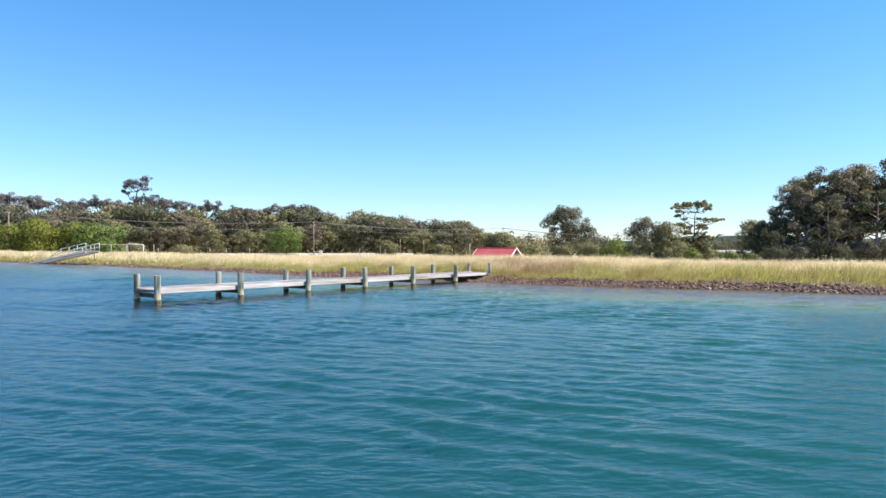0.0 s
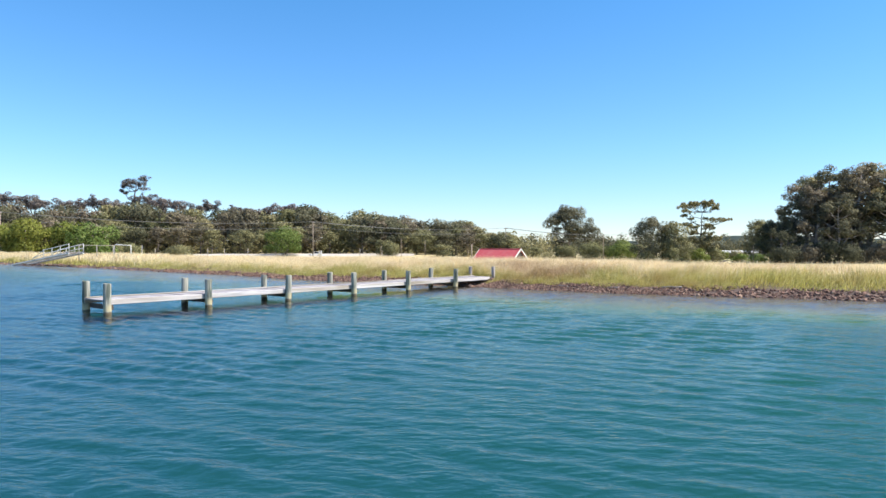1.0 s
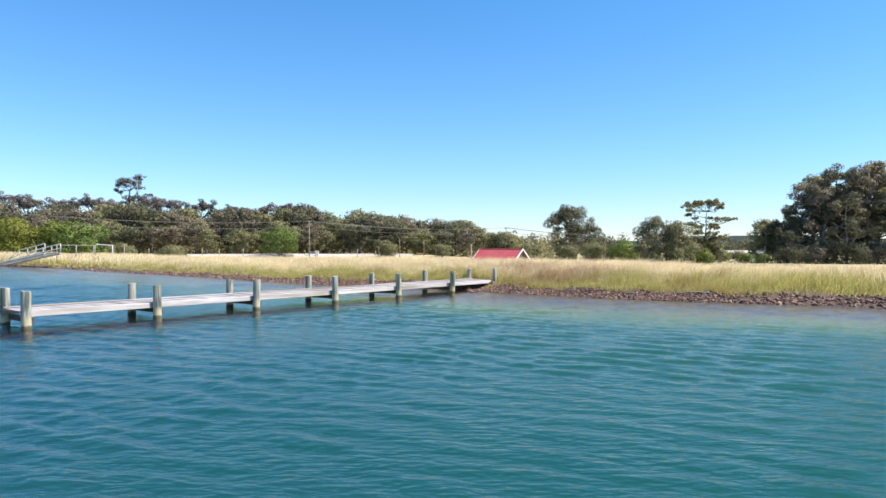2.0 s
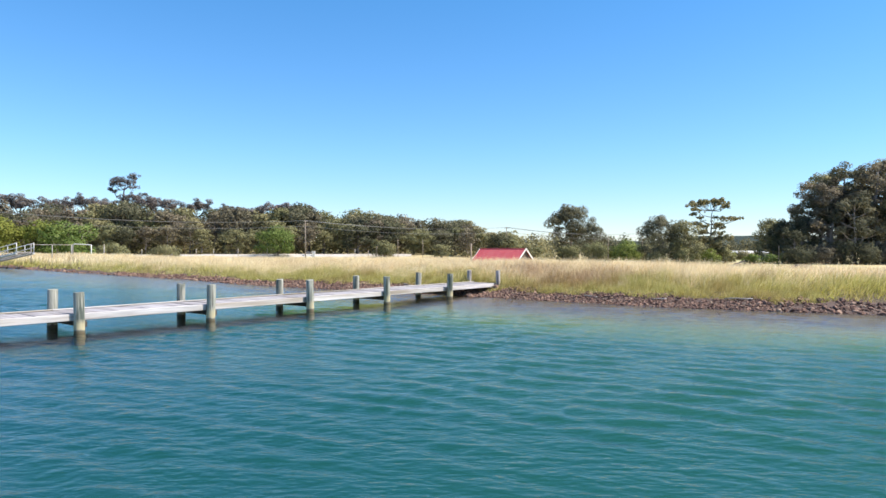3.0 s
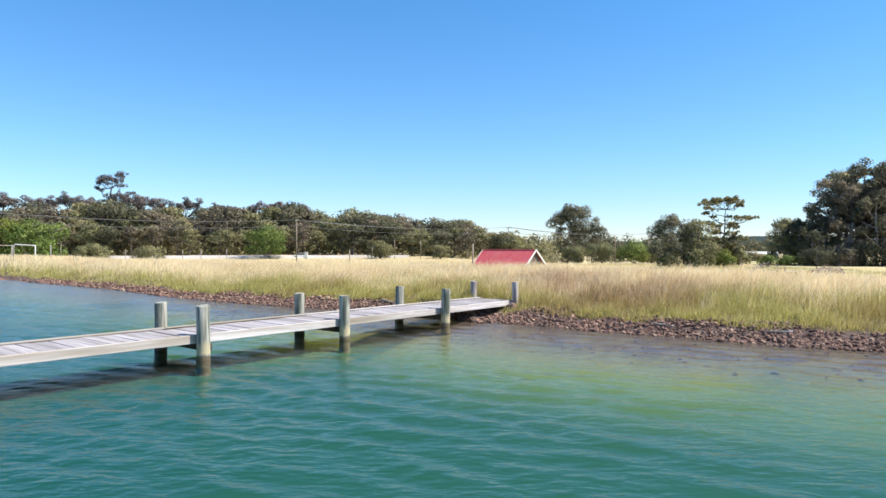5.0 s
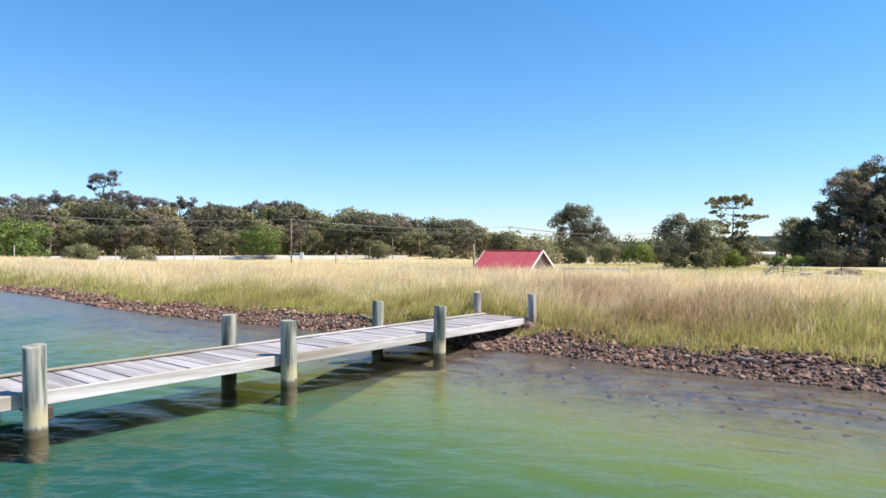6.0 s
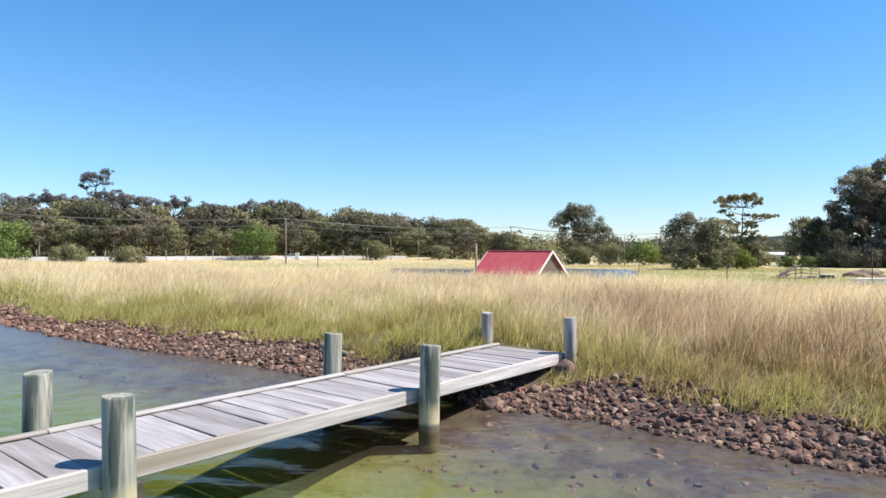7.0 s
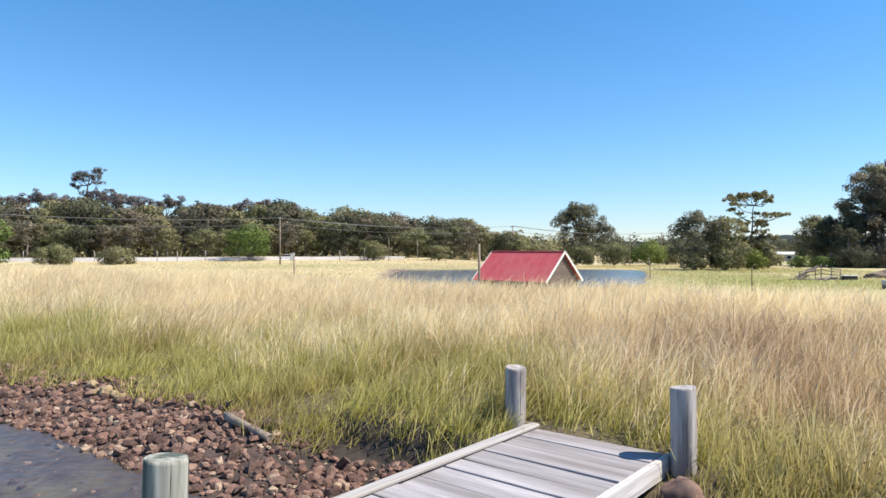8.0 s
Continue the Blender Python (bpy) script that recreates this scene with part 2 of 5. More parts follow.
def water_surface(name, wave=1.0, gloss=0.17, clear=(0.95, 0.97, 0.94)):
    """Clear rippled surface: gloss by Fresnel, the rest passes to what lies below."""
    m, n, l, p = material(name)
    n.remove(p)
    chop = noise_tex(n, l, 1.9, 2, (0.62, 1.25, 1), (0, 0, radians(-31)), rough=0.45)
    fine = noise_tex(n, l, 7.5, 2, (0.6, 1.1, 1), (0, 0, radians(-6)), rough=0.5)
    h = maths(n, l, "ADD", maths(n, l, "MULTIPLY", chop, 0.025 * wave), maths(n, l, "MULTIPLY", fine, 0.028 * wave))
    at = n.new("ShaderNodeAttribute")
    at.attribute_name = "depth"
    lee = n.new("ShaderNodeMapRange")   # the water lies calmer by the bank
    lee.inputs["From Min"].default_value, lee.inputs["From Max"].default_value, lee.inputs["To Min"].default_value = 0.3, 3.5, 0.45
    l.new(at.outputs["Fac"], lee.inputs[0])
    b = n.new("ShaderNodeBump")
    b.inputs["Strength"].default_value, b.inputs["Distance"].default_value = 1.0, 1.0
    l.new(maths(n, l, "MULTIPLY", h, lee.outputs[0]), b.inputs["Height"])
    tr = n.new("ShaderNodeBsdfTransparent")
    tr.inputs[0].default_value = (*clear, 1)
    gl = n.new("ShaderNodeBsdfGlossy")
    gl.inputs["Roughness"].default_value = gloss
    fr = n.new("ShaderNodeFresnel")
    fr.inputs["IOR"].default_value = 1.33
    for node in (gl, fr):
        l.new(b.outputs[0], node.inputs["Normal"])
    top = n.new("ShaderNodeMixShader")
    l.new(fr.outputs[0], top.inputs[0])
    l.new(tr.outputs[0], top.inputs[1])
    l.new(gl.outputs[0], top.inputs[2])
    l.new(top.outputs[0], n["Material Output"].inputs[0])
    return m


def murk_material(name, stops, cloud):
    """Suspended silt and algae: hides more of the bed the deeper the water; colours by depth in metres."""
    m, n, l, p = material(name)
    n.remove(p)
    at = n.new("ShaderNodeAttribute")
    at.attribute_name = "depth"
    hide = maths(n, l, "SUBTRACT", 1.0, maths(n, l, "POWER", 2.718, maths(n, l, "MULTIPLY", maths(n, l, "POWER", at.outputs["Fac"], 1.6), -cloud)), True)
    patch = noise_tex(n, l, 0.35, 3)
    d = maths(n, l, "MULTIPLY", maths(n, l, "ADD", at.outputs["Fac"], maths(n, l, "MULTIPLY", maths(n, l, "SUBTRACT", patch, 0.5), 0.8)), 0.1, True)
    col = ramp(n, l, d, [(0.1 * z, c) for z, c in stops])
    dif = n.new("ShaderNodeBsdfDiffuse")
    l.new(col, dif.inputs[0])
    tr = n.new("ShaderNodeBsdfTransparent")
    body = n.new("ShaderNodeMixShader")
    l.new(hide, body.inputs[0])
    l.new(tr.outputs[0], body.inputs[1])
    l.new(dif.outputs[0], body.inputs[2])
    l.new(body.outputs[0], n["Material Output"].inputs[0])
    return m


def blade_material():
    m, n, l, p = material("grass_blades")
    a1, a2 = n.new("ShaderNodeAttribute"), n.new("ShaderNodeAttribute")
    a1.attribute_name, a2.attribute_name = "up", "dry"
    geo = n.new("ShaderNodeNewGeometry")
    rnd = geo.outputs["Random Per Island"]
    green = ramp(n, l, rnd, [(0.0, (0.16, 0.175, 0.026)), (0.55, (0.375, 0.365, 0.050)), (1.0, (0.54, 0.48, 0.13))])
    brownish = ramp(n, l, rnd, [(0.0, (0.17, 0.125, 0.035)), (0.55, (0.33, 0.25, 0.08)), (1.0, (0.50, 0.385, 0.16))])
    straw = ramp(n, l, rnd, [(0.0, (0.62, 0.475, 0.25)), (0.40, (0.82, 0.69, 0.43)), (1.0, (0.91, 0.81, 0.58))])
    a3 = n.new("ShaderNodeAttribute")
    a3.attribute_name = "tan"
    green = mix(n, l, a3.outputs["Fac"], green, brownish)
    straw = mix(n, l, a3.outputs["Fac"], straw, ramp(n, l, rnd, [(0.0, (0.26, 0.165, 0.085)), (0.45, (0.45, 0.315, 0.185)), (1.0, (0.70, 0.55, 0.37))]))
    k = maths(n, l, "ADD", maths(n, l, "MULTIPLY", a1.outputs["Fac"], 0.34), a2.outputs["Fac"], True)
    l.new(mix(n, l, k, green, straw), p.inputs["Base Color"])
    p.inputs["Roughness"].default_value = 0.75
    p.inputs["Transmission Weight"].default_value = 0.0
    tl = n.new("ShaderNodeBsdfTranslucent")
    l.new(mix(n, l, k, green, straw), tl.inputs[0])
    ms = n.new("ShaderNodeMixShader")
    ms.inputs[0].default_value = 0.48
    l.new(p.outputs[0], ms.inputs[1])
    l.new(tl.outputs[0], ms.inputs[2])
    l.new(ms.outputs[0], n["Material Output"].inputs[0])
    return m


def leaf_material(name, dark, mid, light, vary=0.35):
    m, n, l, p = material(name)
    geo = n.new("ShaderNodeNewGeometry")
    col = ramp(n, l, geo.outputs["Random Per Island"], [(0.0, dark), (0.6, mid), (1.0, light)])
    info = n.new("ShaderNodeObjectInfo")
    hs = n.new("ShaderNodeHueSaturation")
    v = maths(n, l, "MULTIPLY_ADD", info.outputs["Random"], vary)
    n[v.node.name].inputs[2].default_value = 1 - vary / 2
    h = maths(n, l, "MULTIPLY_ADD", info.outputs["Random"], -0.035)
    n[h.node.name].inputs[2].default_value = 0.51
    l.new(v, hs.inputs["Value"])
    l.new(h, hs.inputs["Hue"])
    l.new(col, hs.inputs["Color"])
    l.new(hs.outputs[0], p.inputs["Base Color"])
    p.inputs["Roughness"].default_value, p.inputs["Specular IOR Level"].default_value = 0.7, 0.12
    tl = n.new("ShaderNodeBsdfTranslucent")
    l.new(hs.outputs[0], tl.inputs[0])
    ms = n.new("ShaderNodeMixShader")
    ms.inputs[0].default_value = 0.33
    l.new(p.outputs[0], ms.inputs[1])
    l.new(tl.outputs[0], ms.inputs[2])
    l.new(ms.outputs[0], n["Material Output"].inputs[0])
    return m


EARTH = ground_material()
LAKE = water_surface("lake_water")
# the deep stops also carry blue that stands in for reflected sky
LAKE_MURK = murk_material("lake_murk", [(0.2, (0.17, 0.125, 0.11)), (0.7, (0.100, 0.145, 0.066)), (1.2, (0.072, 0.142, 0.050)), (2.2, (0.021, 0.082, 0.052)), (3.2, (0.014, 0.074, 0.058)), (4.2, (0.010, 0.066, 0.067)), (5.5, (0.009, 0.058, 0.082)), (7.5, (0.008, 0.050, 0.100))], 1.0)
POND_WATER = water_surface("pond_water", 0.7, 0.16)
POND_MURK = murk_material("pond_murk", [(0.0, (0.23, 0.18, 0.15)), (1.0, (0.15, 0.135, 0.13))], 4.0)
BLADES = blade_material()
SANDSTONE = surface("yellow_stone", (0.252, 0.176, 0.092), (0.420, 0.319, 0.185), 12, 0.9, bump_s=0.5, bump_d=0.02, c3=(0.202, 0.134, 0.076), scale2=3)
STONE = surface("iron_stone", (0.109, 0.059, 0.044), (0.286, 0.176, 0.130), 14, 0.9, bump_s=0.6, bump_d=0.02, c3=(0.092, 0.059, 0.050), scale2=3, vary=0.7)
DECK = surface("grey_planks", (0.28, 0.258, 0.268), (0.42, 0.392, 0.400), 24, 0.9, (0.09, 1, 1), 0.9, 0.010, (0.20, 0.178, 0.172), 4.0, vary=0.22)
EDGE = surface("bleached_edge_timber", (0.28, 0.258, 0.246), (0.46, 0.43, 0.41), 20, 0.9, (1, 0.06, 1), 0.6, 0.008, (0.252, 0.210, 0.143), 2.0, vary=0.25)
def pile_material(name, c1, c2, streak, tide):
    """A round timber pile: upright grain and run-down streaks, a pale tide band and a wet foot."""
    m, n, l, p = material(name)
    grain = noise_tex(n, l, 22, 6, (1, 1, 0.06))
    runs = noise_tex(n, l, 7, 4, (1, 1, 0.10))
    col = ramp(n, l, grain, [(0.3, c1), (0.7, c2)])
    col = mix(n, l, ramp(n, l, runs, [(0.50, (0, 0, 0)), (0.60, (1, 1, 1))]), col, streak)
    cracks = noise_tex(n, l, 34, 3, (1, 1, 0.03))
    col = mix(n, l, ramp(n, l, cracks, [(0.64, (0, 0, 0)), (0.68, (1, 1, 1))]), col, (0.059, 0.050, 0.042))
    geo = n.new("ShaderNodeNewGeometry")
    xyz = n.new("ShaderNodeSeparateXYZ")
    l.new(geo.outputs["Position"], xyz.inputs[0])
    z = maths(n, l, "ADD", xyz.outputs["Z"], maths(n, l, "MULTIPLY", runs, 0.22))
    band = ramp(n, l, z, [(0.0, (0, 0, 0)), (0.20, (0, 0, 0)), (0.23, (1, 1, 1)), (0.36, (0.8, 0.8, 0.8)), (0.50, (0, 0, 0))])
    col = mix(n, l, band, col, tide)
    wet = ramp(n, l, z, [(0.17, (1, 1, 1)), (0.21, (0, 0, 0))])
    col = mix(n, l, wet, col, (0.115, 0.088, 0.052))
    l.new(col, p.inputs["Base Color"])
    p.inputs["Roughness"].default_value = 0.85
    bump(n, l, p, grain, 0.5, 0.01)
    return m


PILE = pile_material("treated_pine", (0.14, 0.14, 0.112), (0.42, 0.405, 0.34), (0.075, 0.088, 0.07), (0.437, 0.370, 0.227))
OLD_PILE = pile_material("grey_pile", (0.29, 0.26, 0.245), (0.47, 0.43, 0.40), (0.21, 0.18, 0.17), (0.302, 0.260, 0.210))
FASCIA = surface("pale_fascia_board", (0.36, 0.335, 0.33), (0.62, 0.585, 0.575), 20, 0.9, (1, 0.06, 1), 0.7, 0.010, (0.26, 0.215, 0.165), 3.0, vary=0.2)
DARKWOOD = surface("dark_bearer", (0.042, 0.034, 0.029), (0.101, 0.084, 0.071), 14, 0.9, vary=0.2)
BARK = surface("gum_bark", (0.084, 0.067, 0.059), (0.218, 0.185, 0.160), 5, 0.9, (1, 1, 0.3), 0.5, 0.03, (0.269, 0.235, 0.210), 1.0, vary=0.3)
PALEBARK = surface("pale_gum_bark", (0.26, 0.23, 0.21), (0.46, 0.42, 0.39), 4, 0.9, (1, 1, 0.3), 0.5, 0.03, (0.20, 0.16, 0.14), 1.0, vary=0.2)
DARKBARK = surface("dark_bark", (0.042, 0.034, 0.034), (0.109, 0.084, 0.076), 5, 0.95, (1, 1, 0.3), 0.5, 0.03)
MAUVE = leaf_material("grey_gum_leaves", (0.14, 0.122, 0.110), (0.195, 0.170, 0.154), (0.27, 0.235, 0.21), 0.4)
# extra blue in the leaf colour stands in for haze over the far woods
GUM = leaf_material("gum_leaves", (0.15, 0.148, 0.072), (0.23, 0.222, 0.108), (0.34, 0.32, 0.17), 0.5)
BROWNGUM = leaf_material("brownish_gum_leaves", (0.118, 0.104, 0.072), (0.178, 0.158, 0.108), (0.28, 0.25, 0.165), 0.5)
DARKGUM = leaf_material("dark_leaves", (0.075, 0.078, 0.048), (0.115, 0.117, 0.070), (0.19, 0.185, 0.115), 0.5)
BRIGHT = leaf_material("bright_leaves", (0.12, 0.145, 0.028), (0.17, 0.195, 0.040), (0.24, 0.26, 0.070), 0.2)
FRESH = leaf_material("fresh_leaves", (0.085, 0.13, 0.03), (0.14, 0.195, 0.05), (0.24, 0.29, 0.095), 0.25)
OLIVE = leaf_material("olive_leaves", (0.17, 0.172, 0.085), (0.215, 0.215, 0.105), (0.29, 0.28, 0.145), 0.2)
ROOF = surface("red_roof_sheet", (0.420, 0.063, 0.071), (0.504, 0.092, 0.101), 3, 0.45, bump_s=0.05, c3=(0.462, 0.118, 0.118), scale2=0.5)
WHITE = surface("white_paint", (0.571, 0.563, 0.538), (0.672, 0.664, 0.647), 8, 0.5, bump_s=0.1, c3=(0.521, 0.504, 0.470))
BOARDS = surface("brown_weatherboard", (0.084, 0.059, 0.046), (0.160, 0.118, 0.092), 10, 0.8, (0.2, 1, 1), 0.4, vary=0.2)
GRAVEL = surface("pale_gravel", (0.386, 0.353, 0.319), (0.521, 0.479, 0.437), 3, 0.95, c3=(0.336, 0.294, 0.235), scale2=0.1)
GREYWOOD = surface("grey_pole_timber", (0.168, 0.130, 0.101), (0.302, 0.244, 0.193), 8, 0.9, (1, 1, 0.1), vary=0.3)
WIRE = surface("wire", (0.084, 0.084, 0.084), (0.168, 0.168, 0.168), 5, 0.6, bump_s=0)

# ---- ground and water ----
xs = steps((-3000, -600, 400), (-600, -200, 50), (-200, -60, 10), (-60, -24, 2), (-24, -1.2, 0.4), (-1.2, 1.6, 0.1), (1.6, 24, 0.4), (24, 60, 2), (60, 200, 10), (200, 600, 50), (600, 3000, 400))
ys = steps((-1000, -200, 200), (-200, 0, 20), (0, 26, 2), (26, 41.6, 0.4), (41.6, 44, 0.1), (44, 62, 0.4), (62, 160, 2), (160, 300, 6), (300, 800, 50), (800, 4000, 400))
gx, gy, quads = grid(xs, ys)
gs = inland(gx, gy)
lush = sum(np.exp(-((gx - cx) / rx) ** 2 - ((gy - cy) / ry) ** 2) for cx, cy, rx, ry in
           ((-25, 178, 24, 12), (38, 112, 18, 20), (135, 268, 35, 55), (-70, 120, 25, 12), (20, 165, 25, 8), (70, 160, 24, 16), (48, 135, 16, 22), (58, 112, 14, 14)))
# the hollow's painted shade goes in as a mask per vertex
ground = part("ground", np_mesh("ground", np.stack([gx, gy, ground_z(gx, gy)], 1), [quads], EARTH, {"inland": gs, "lush": lush, "hollow_shade": np.clip(1.6 * hollow(gx, gy), 0, 1) * np.clip(gs / 0.4, 0, 1), "rim": np.clip(1.6 - np.abs(pond_in(gx, gy) - 1.03) / 0.07, 0, 1)}, True), None, None)
tagged(ground, "dry grassy earth bank falling to a stony lake bed", "ground", kind="structure")

def swell(x, y):
    """Height of the small waves that run in towards the bank: many crossing wave trains, gathered into uneven sets."""
    r = random.Random(21)
    z = 0 * x
    sets = 0.75 + 0.55 * lumps(x, y, 3.5, 7.0)
    for i in range(30):
        shoreward = i >= 16
        length = r.uniform(0.50, 0.95) if shoreward else 0.26 * 1.055 ** i
        d = radians(57 + r.gauss(0, 9)) if shoreward else radians(78 + r.gauss(0, 32))
        k = 2 * math.pi / length
        ph = k * (x * math.cos(d) + y * math.sin(d)) + r.uniform(0, 6.3) + 0.8 * lumps(x, y, 2.5 + length, i)
        z = z + (0.0066 if shoreward else 0.0044) * length * (np.sin(ph) + 0.2 * np.sin(2 * ph + 1.2)) * r.uniform(0.6, 1.3)
    return z * sets


wx = steps((-500, -100, 50), (-100, -40, 5), (-40, -22, 0.5), (-22, -13, 0.16), (-13, 11, 0.10), (11, 18, 0.16), (18, 40, 0.5), (40, 100, 5), (100, 300, 50))
wy = steps((-300, -20, 20), (-20, 0, 2), (0, 42, 0.10), (42, 46, 0.14), (46, 80, 0.5), (80, 150, 4), (150, 350, 25))
gx, gy, quads = grid(wx, wy)
gs = inland(gx, gy)
cell = np.maximum(np.gradient(wx)[None, :].repeat(len(wy), 0), np.gradient(wy)[:, None].repeat(len(wx), 1)).ravel()
calm = np.clip((1.0 - cell) / 0.8, 0, 1) * np.clip(0.30 - gs / 5.0, 0.15, 1)
keep = (gs[quads].min(1) < 0.3)
used, back = np.unique(quads[keep], return_inverse=True)
flat_q = back.reshape(-1, 4)
gx, gy, calm = gx[used], gy[used], calm[used]
lake = part("water", np_mesh("water", np.stack([gx, gy, calm * swell(gx, gy)], 1), [flat_q], LAKE, {"depth": np.maximum(-ground_z(gx, gy), 0)}, True), None, None)
tagged(lake, "rippled blue-green lake water", "water", kind="structure")
mx, my = steps((-500, -100, 50), (-100, -40, 5), (-40, 40, 0.5), (40, 100, 5), (100, 300, 50)), steps((-300, -20, 20), (-20, 0, 2), (0, 80, 0.5), (80, 150, 4), (150, 350, 25))
gx, gy, quads = grid(mx, my)
depth = np.maximum(-ground_z(gx, gy), 0)
keep = (depth[quads].max(1) > 0.02) & (inland(gx, gy)[quads].min(1) < 0.2)
part("murk", np_mesh("murk", np.stack([gx, gy, -np.minimum(0.5 * depth, 0.26) - 0.03], 1), [quads[keep]], LAKE_MURK, {"depth": depth}, True), None, lake)

px, py = steps((-10, 48, 1)), steps((88, 168, 1))
gx, gy, quads = grid(px, py)
keep = pond_in(gx, gy)[quads].min(1) < 1.05
pond = part("water_pond", np_mesh("water_pond", np.stack([gx, gy, 0 * gx + POND[2]], 1), [quads[keep]], POND_WATER, {"depth": np.maximum(POND[2] - ground_z(gx, gy), 0)}, True), None, None)
tagged(pond, "still grey-blue pond water behind the bank", "water", kind="structure")
depth = np.maximum(POND[2] - ground_z(gx, gy), 0)
part("murk", np_mesh("murk", np.stack([gx, gy, POND[2] - 0.5 * depth - 0.02], 1), [quads[keep]], POND_MURK, {"depth": depth}, True), None, pond)


# ---- grass ----
def blades(name, x, y, height, width, lean, dry, rng, label, sink=0.03, bent=True, out=None, knee=0.6, foot=1.0, blade=0.8):
    """Grass as single tapering blades, with a bend in those close by."""
    k = len(x)
    z = ground_z(x, y) - sink
    a = rng.uniform(0, 2 * np.pi, k)
    wv = np.stack([np.cos(a), np.sin(a), 0 * a], 1) * (width / 2)[:, None]
    b = rng.normal(0, 1, (k, 2)) * 0.6 + np.stack([0.35 * lumps(x, y, 3.0, 8.0), 0.35 * lumps(x, y, 2.6, 9.0)], 1) + np.array([0.45, 0.05])
    if out is not None:
        b = b * 0.6 + out
    ln = np.stack([b[:, 0], b[:, 1], 0 * a], 1) * (lean * height)[:, None]
    base = np.stack([x, y, z], 1)
    up = np.zeros((k, 3))
    up[:, 2] = height
    tip = base + up * (1 - 0.25 * lean[:, None]) + ln
    if bent:
        mid = base + up * knee * (1 - 0.1 * lean[:, None]) + ln * knee ** 1.8
        v = np.stack([base - wv * foot, base + wv * foot, mid - wv * blade, mid + wv * blade, tip], 1).reshape(-1, 3)
        i = np.arange(k)[:, None] * 5
        faces, h, rep = [i + np.array([[0, 1, 3, 2]]), i + np.array([[2, 3, 4]])], np.tile([0, 0, knee, knee, 1.0], k), 5
    else:
        v = np.stack([base - wv, base + wv, tip], 1).reshape(-1, 3)
        faces, h, rep = [np.arange(3 * k).reshape(-1, 3)], np.tile([0, 0, 1.0], k), 3
    tan = np.clip(0.14 + 0.02 * np.clip(x, -9, 2) + 0.55 * np.exp(-((x - 4.6) / 2.4) ** 2 - ((y - 42) / 3.0) ** 2) + 0.55 * np.exp(-((x - 5.0) / 2.0) ** 2 - ((y - 40) / 1.6) ** 2) + 0.45 * lumps(x, y, 2.2, 11.0) + 0.40 * lumps(x, y, 0.7, 12.0) + 0.25 * lumps(0.5 * x, y, 1.5, 17.0), 0, 1)
    me = np_mesh(name, v, faces, BLADES, {"up": h, "dry": np.repeat(dry, rep), "tan": np.repeat(tan, rep)}, True)
    side = np.cross(wv, tip - base)
    side = side / (np.linalg.norm(side, axis=1)[:, None] + 1e-9) + np.array([0, 0, 0.7])
    me.normals_split_custom_set_from_vertices(np.repeat(side / np.linalg.norm(side, axis=1)[:, None], rep, 0))   # the sward shades as one soft mass
    ob = part(name, me, None, None)
    return tagged(ob, label, "grass", kind="stuff")


def scatter(rng, n, x0, x1, y0, y1, lo, hi):
    """Points in a box whose distance inland lies between lo and hi."""
    x, y = rng.uniform(x0, x1, n), rng.uniform(y0, y1, n)
    s = inland(x, y)
    ok = (s > lo + 0.30 * lumps(x, y, 0.7, 2.0) + 0.25 * lumps(x, y, 2.1, 3.0)) & (s < hi) & (s > 1.50 * hollow(x, y))
    return x[ok], y[ok], s[ok]


def on_deck(x, y):
    """Where the jetty lies."""
    a = (x - HEAD.x) * ALONG.x + (y - HEAD.y) * ALONG.y
    c = (x - HEAD.x) * ACROSS.x + (y - HEAD.y) * ACROSS.y
    return (a < 0.12) & (a > -25) & (c > 0.05) & (c < 1.62)


rng = np.random.default_rng(4)
def dryness(x, y, s, r):
    """Green by the water, straw above; drier to the east of the jetty."""
    d = (s - 2.9) / 1.7 + 0.5 * lumps(x, y, 1.3, 4.0) + 0.25 * lumps(x, y, 0.45, 6.0) + 0.95 * np.exp(-((x - 4.2) / 1.9) ** 2 - ((y - 42.0) / 2.4) ** 2)
    d = d + 0.85 * np.clip((-4.5 - x) / 6, 0, 1) - 0.45 * np.clip((x - 4.5) / 3, 0, 1)
    return np.clip(d + r.normal(0, 0.3, len(x)), 0, 1)


# tall grass on the front of the bank, nearest the jetty, in tufts
tx, ty, ts = scatter(rng, 34000, -13, 13, 30, 56, 1.1, 9.0)
ok = ~on_deck(tx, ty) & (lumps(tx, ty, 0.42, 14.0) + 0.5 * lumps(tx, ty, 0.17, 15.0) + rng.normal(0, 0.2, len(tx)) > -0.12)
tx, ty, ts = tx[ok], ty[ok], ts[ok]
t_dry = dryness(tx, ty, ts, rng)
t_tall = (0.46 + 0.26 * lumps(tx, ty, 1.1, 1.0) + 0.24 * lumps(tx, ty, 0.36, 2.0) + rng.normal(0, 0.10, len(tx))) * np.clip((ts - 0.9) / 1.3, 0.35, 1)
own = np.repeat(np.arange(len(tx)), rng.integers(12, 30, len(tx)))
off = rng.normal(0, 1, (len(own), 2))
x, y = tx[own] + 0.06 * off[:, 0], ty[own] + 0.06 * off[:, 1]
tall = np.clip(t_tall[own] * rng.uniform(0.55, 1.35, len(own)), 0.1, 1.1)
dry = np.clip(t_dry[own] + rng.normal(0, 0.12, len(own)), 0, 1)
blades("tall_grass", x, y, tall, rng.uniform(0.005, 0.010, len(x)), rng.uniform(0.35, 1.0, len(x)), dry, rng, "tall wild grass, green by the water and straw on top", out=0.45 * off)
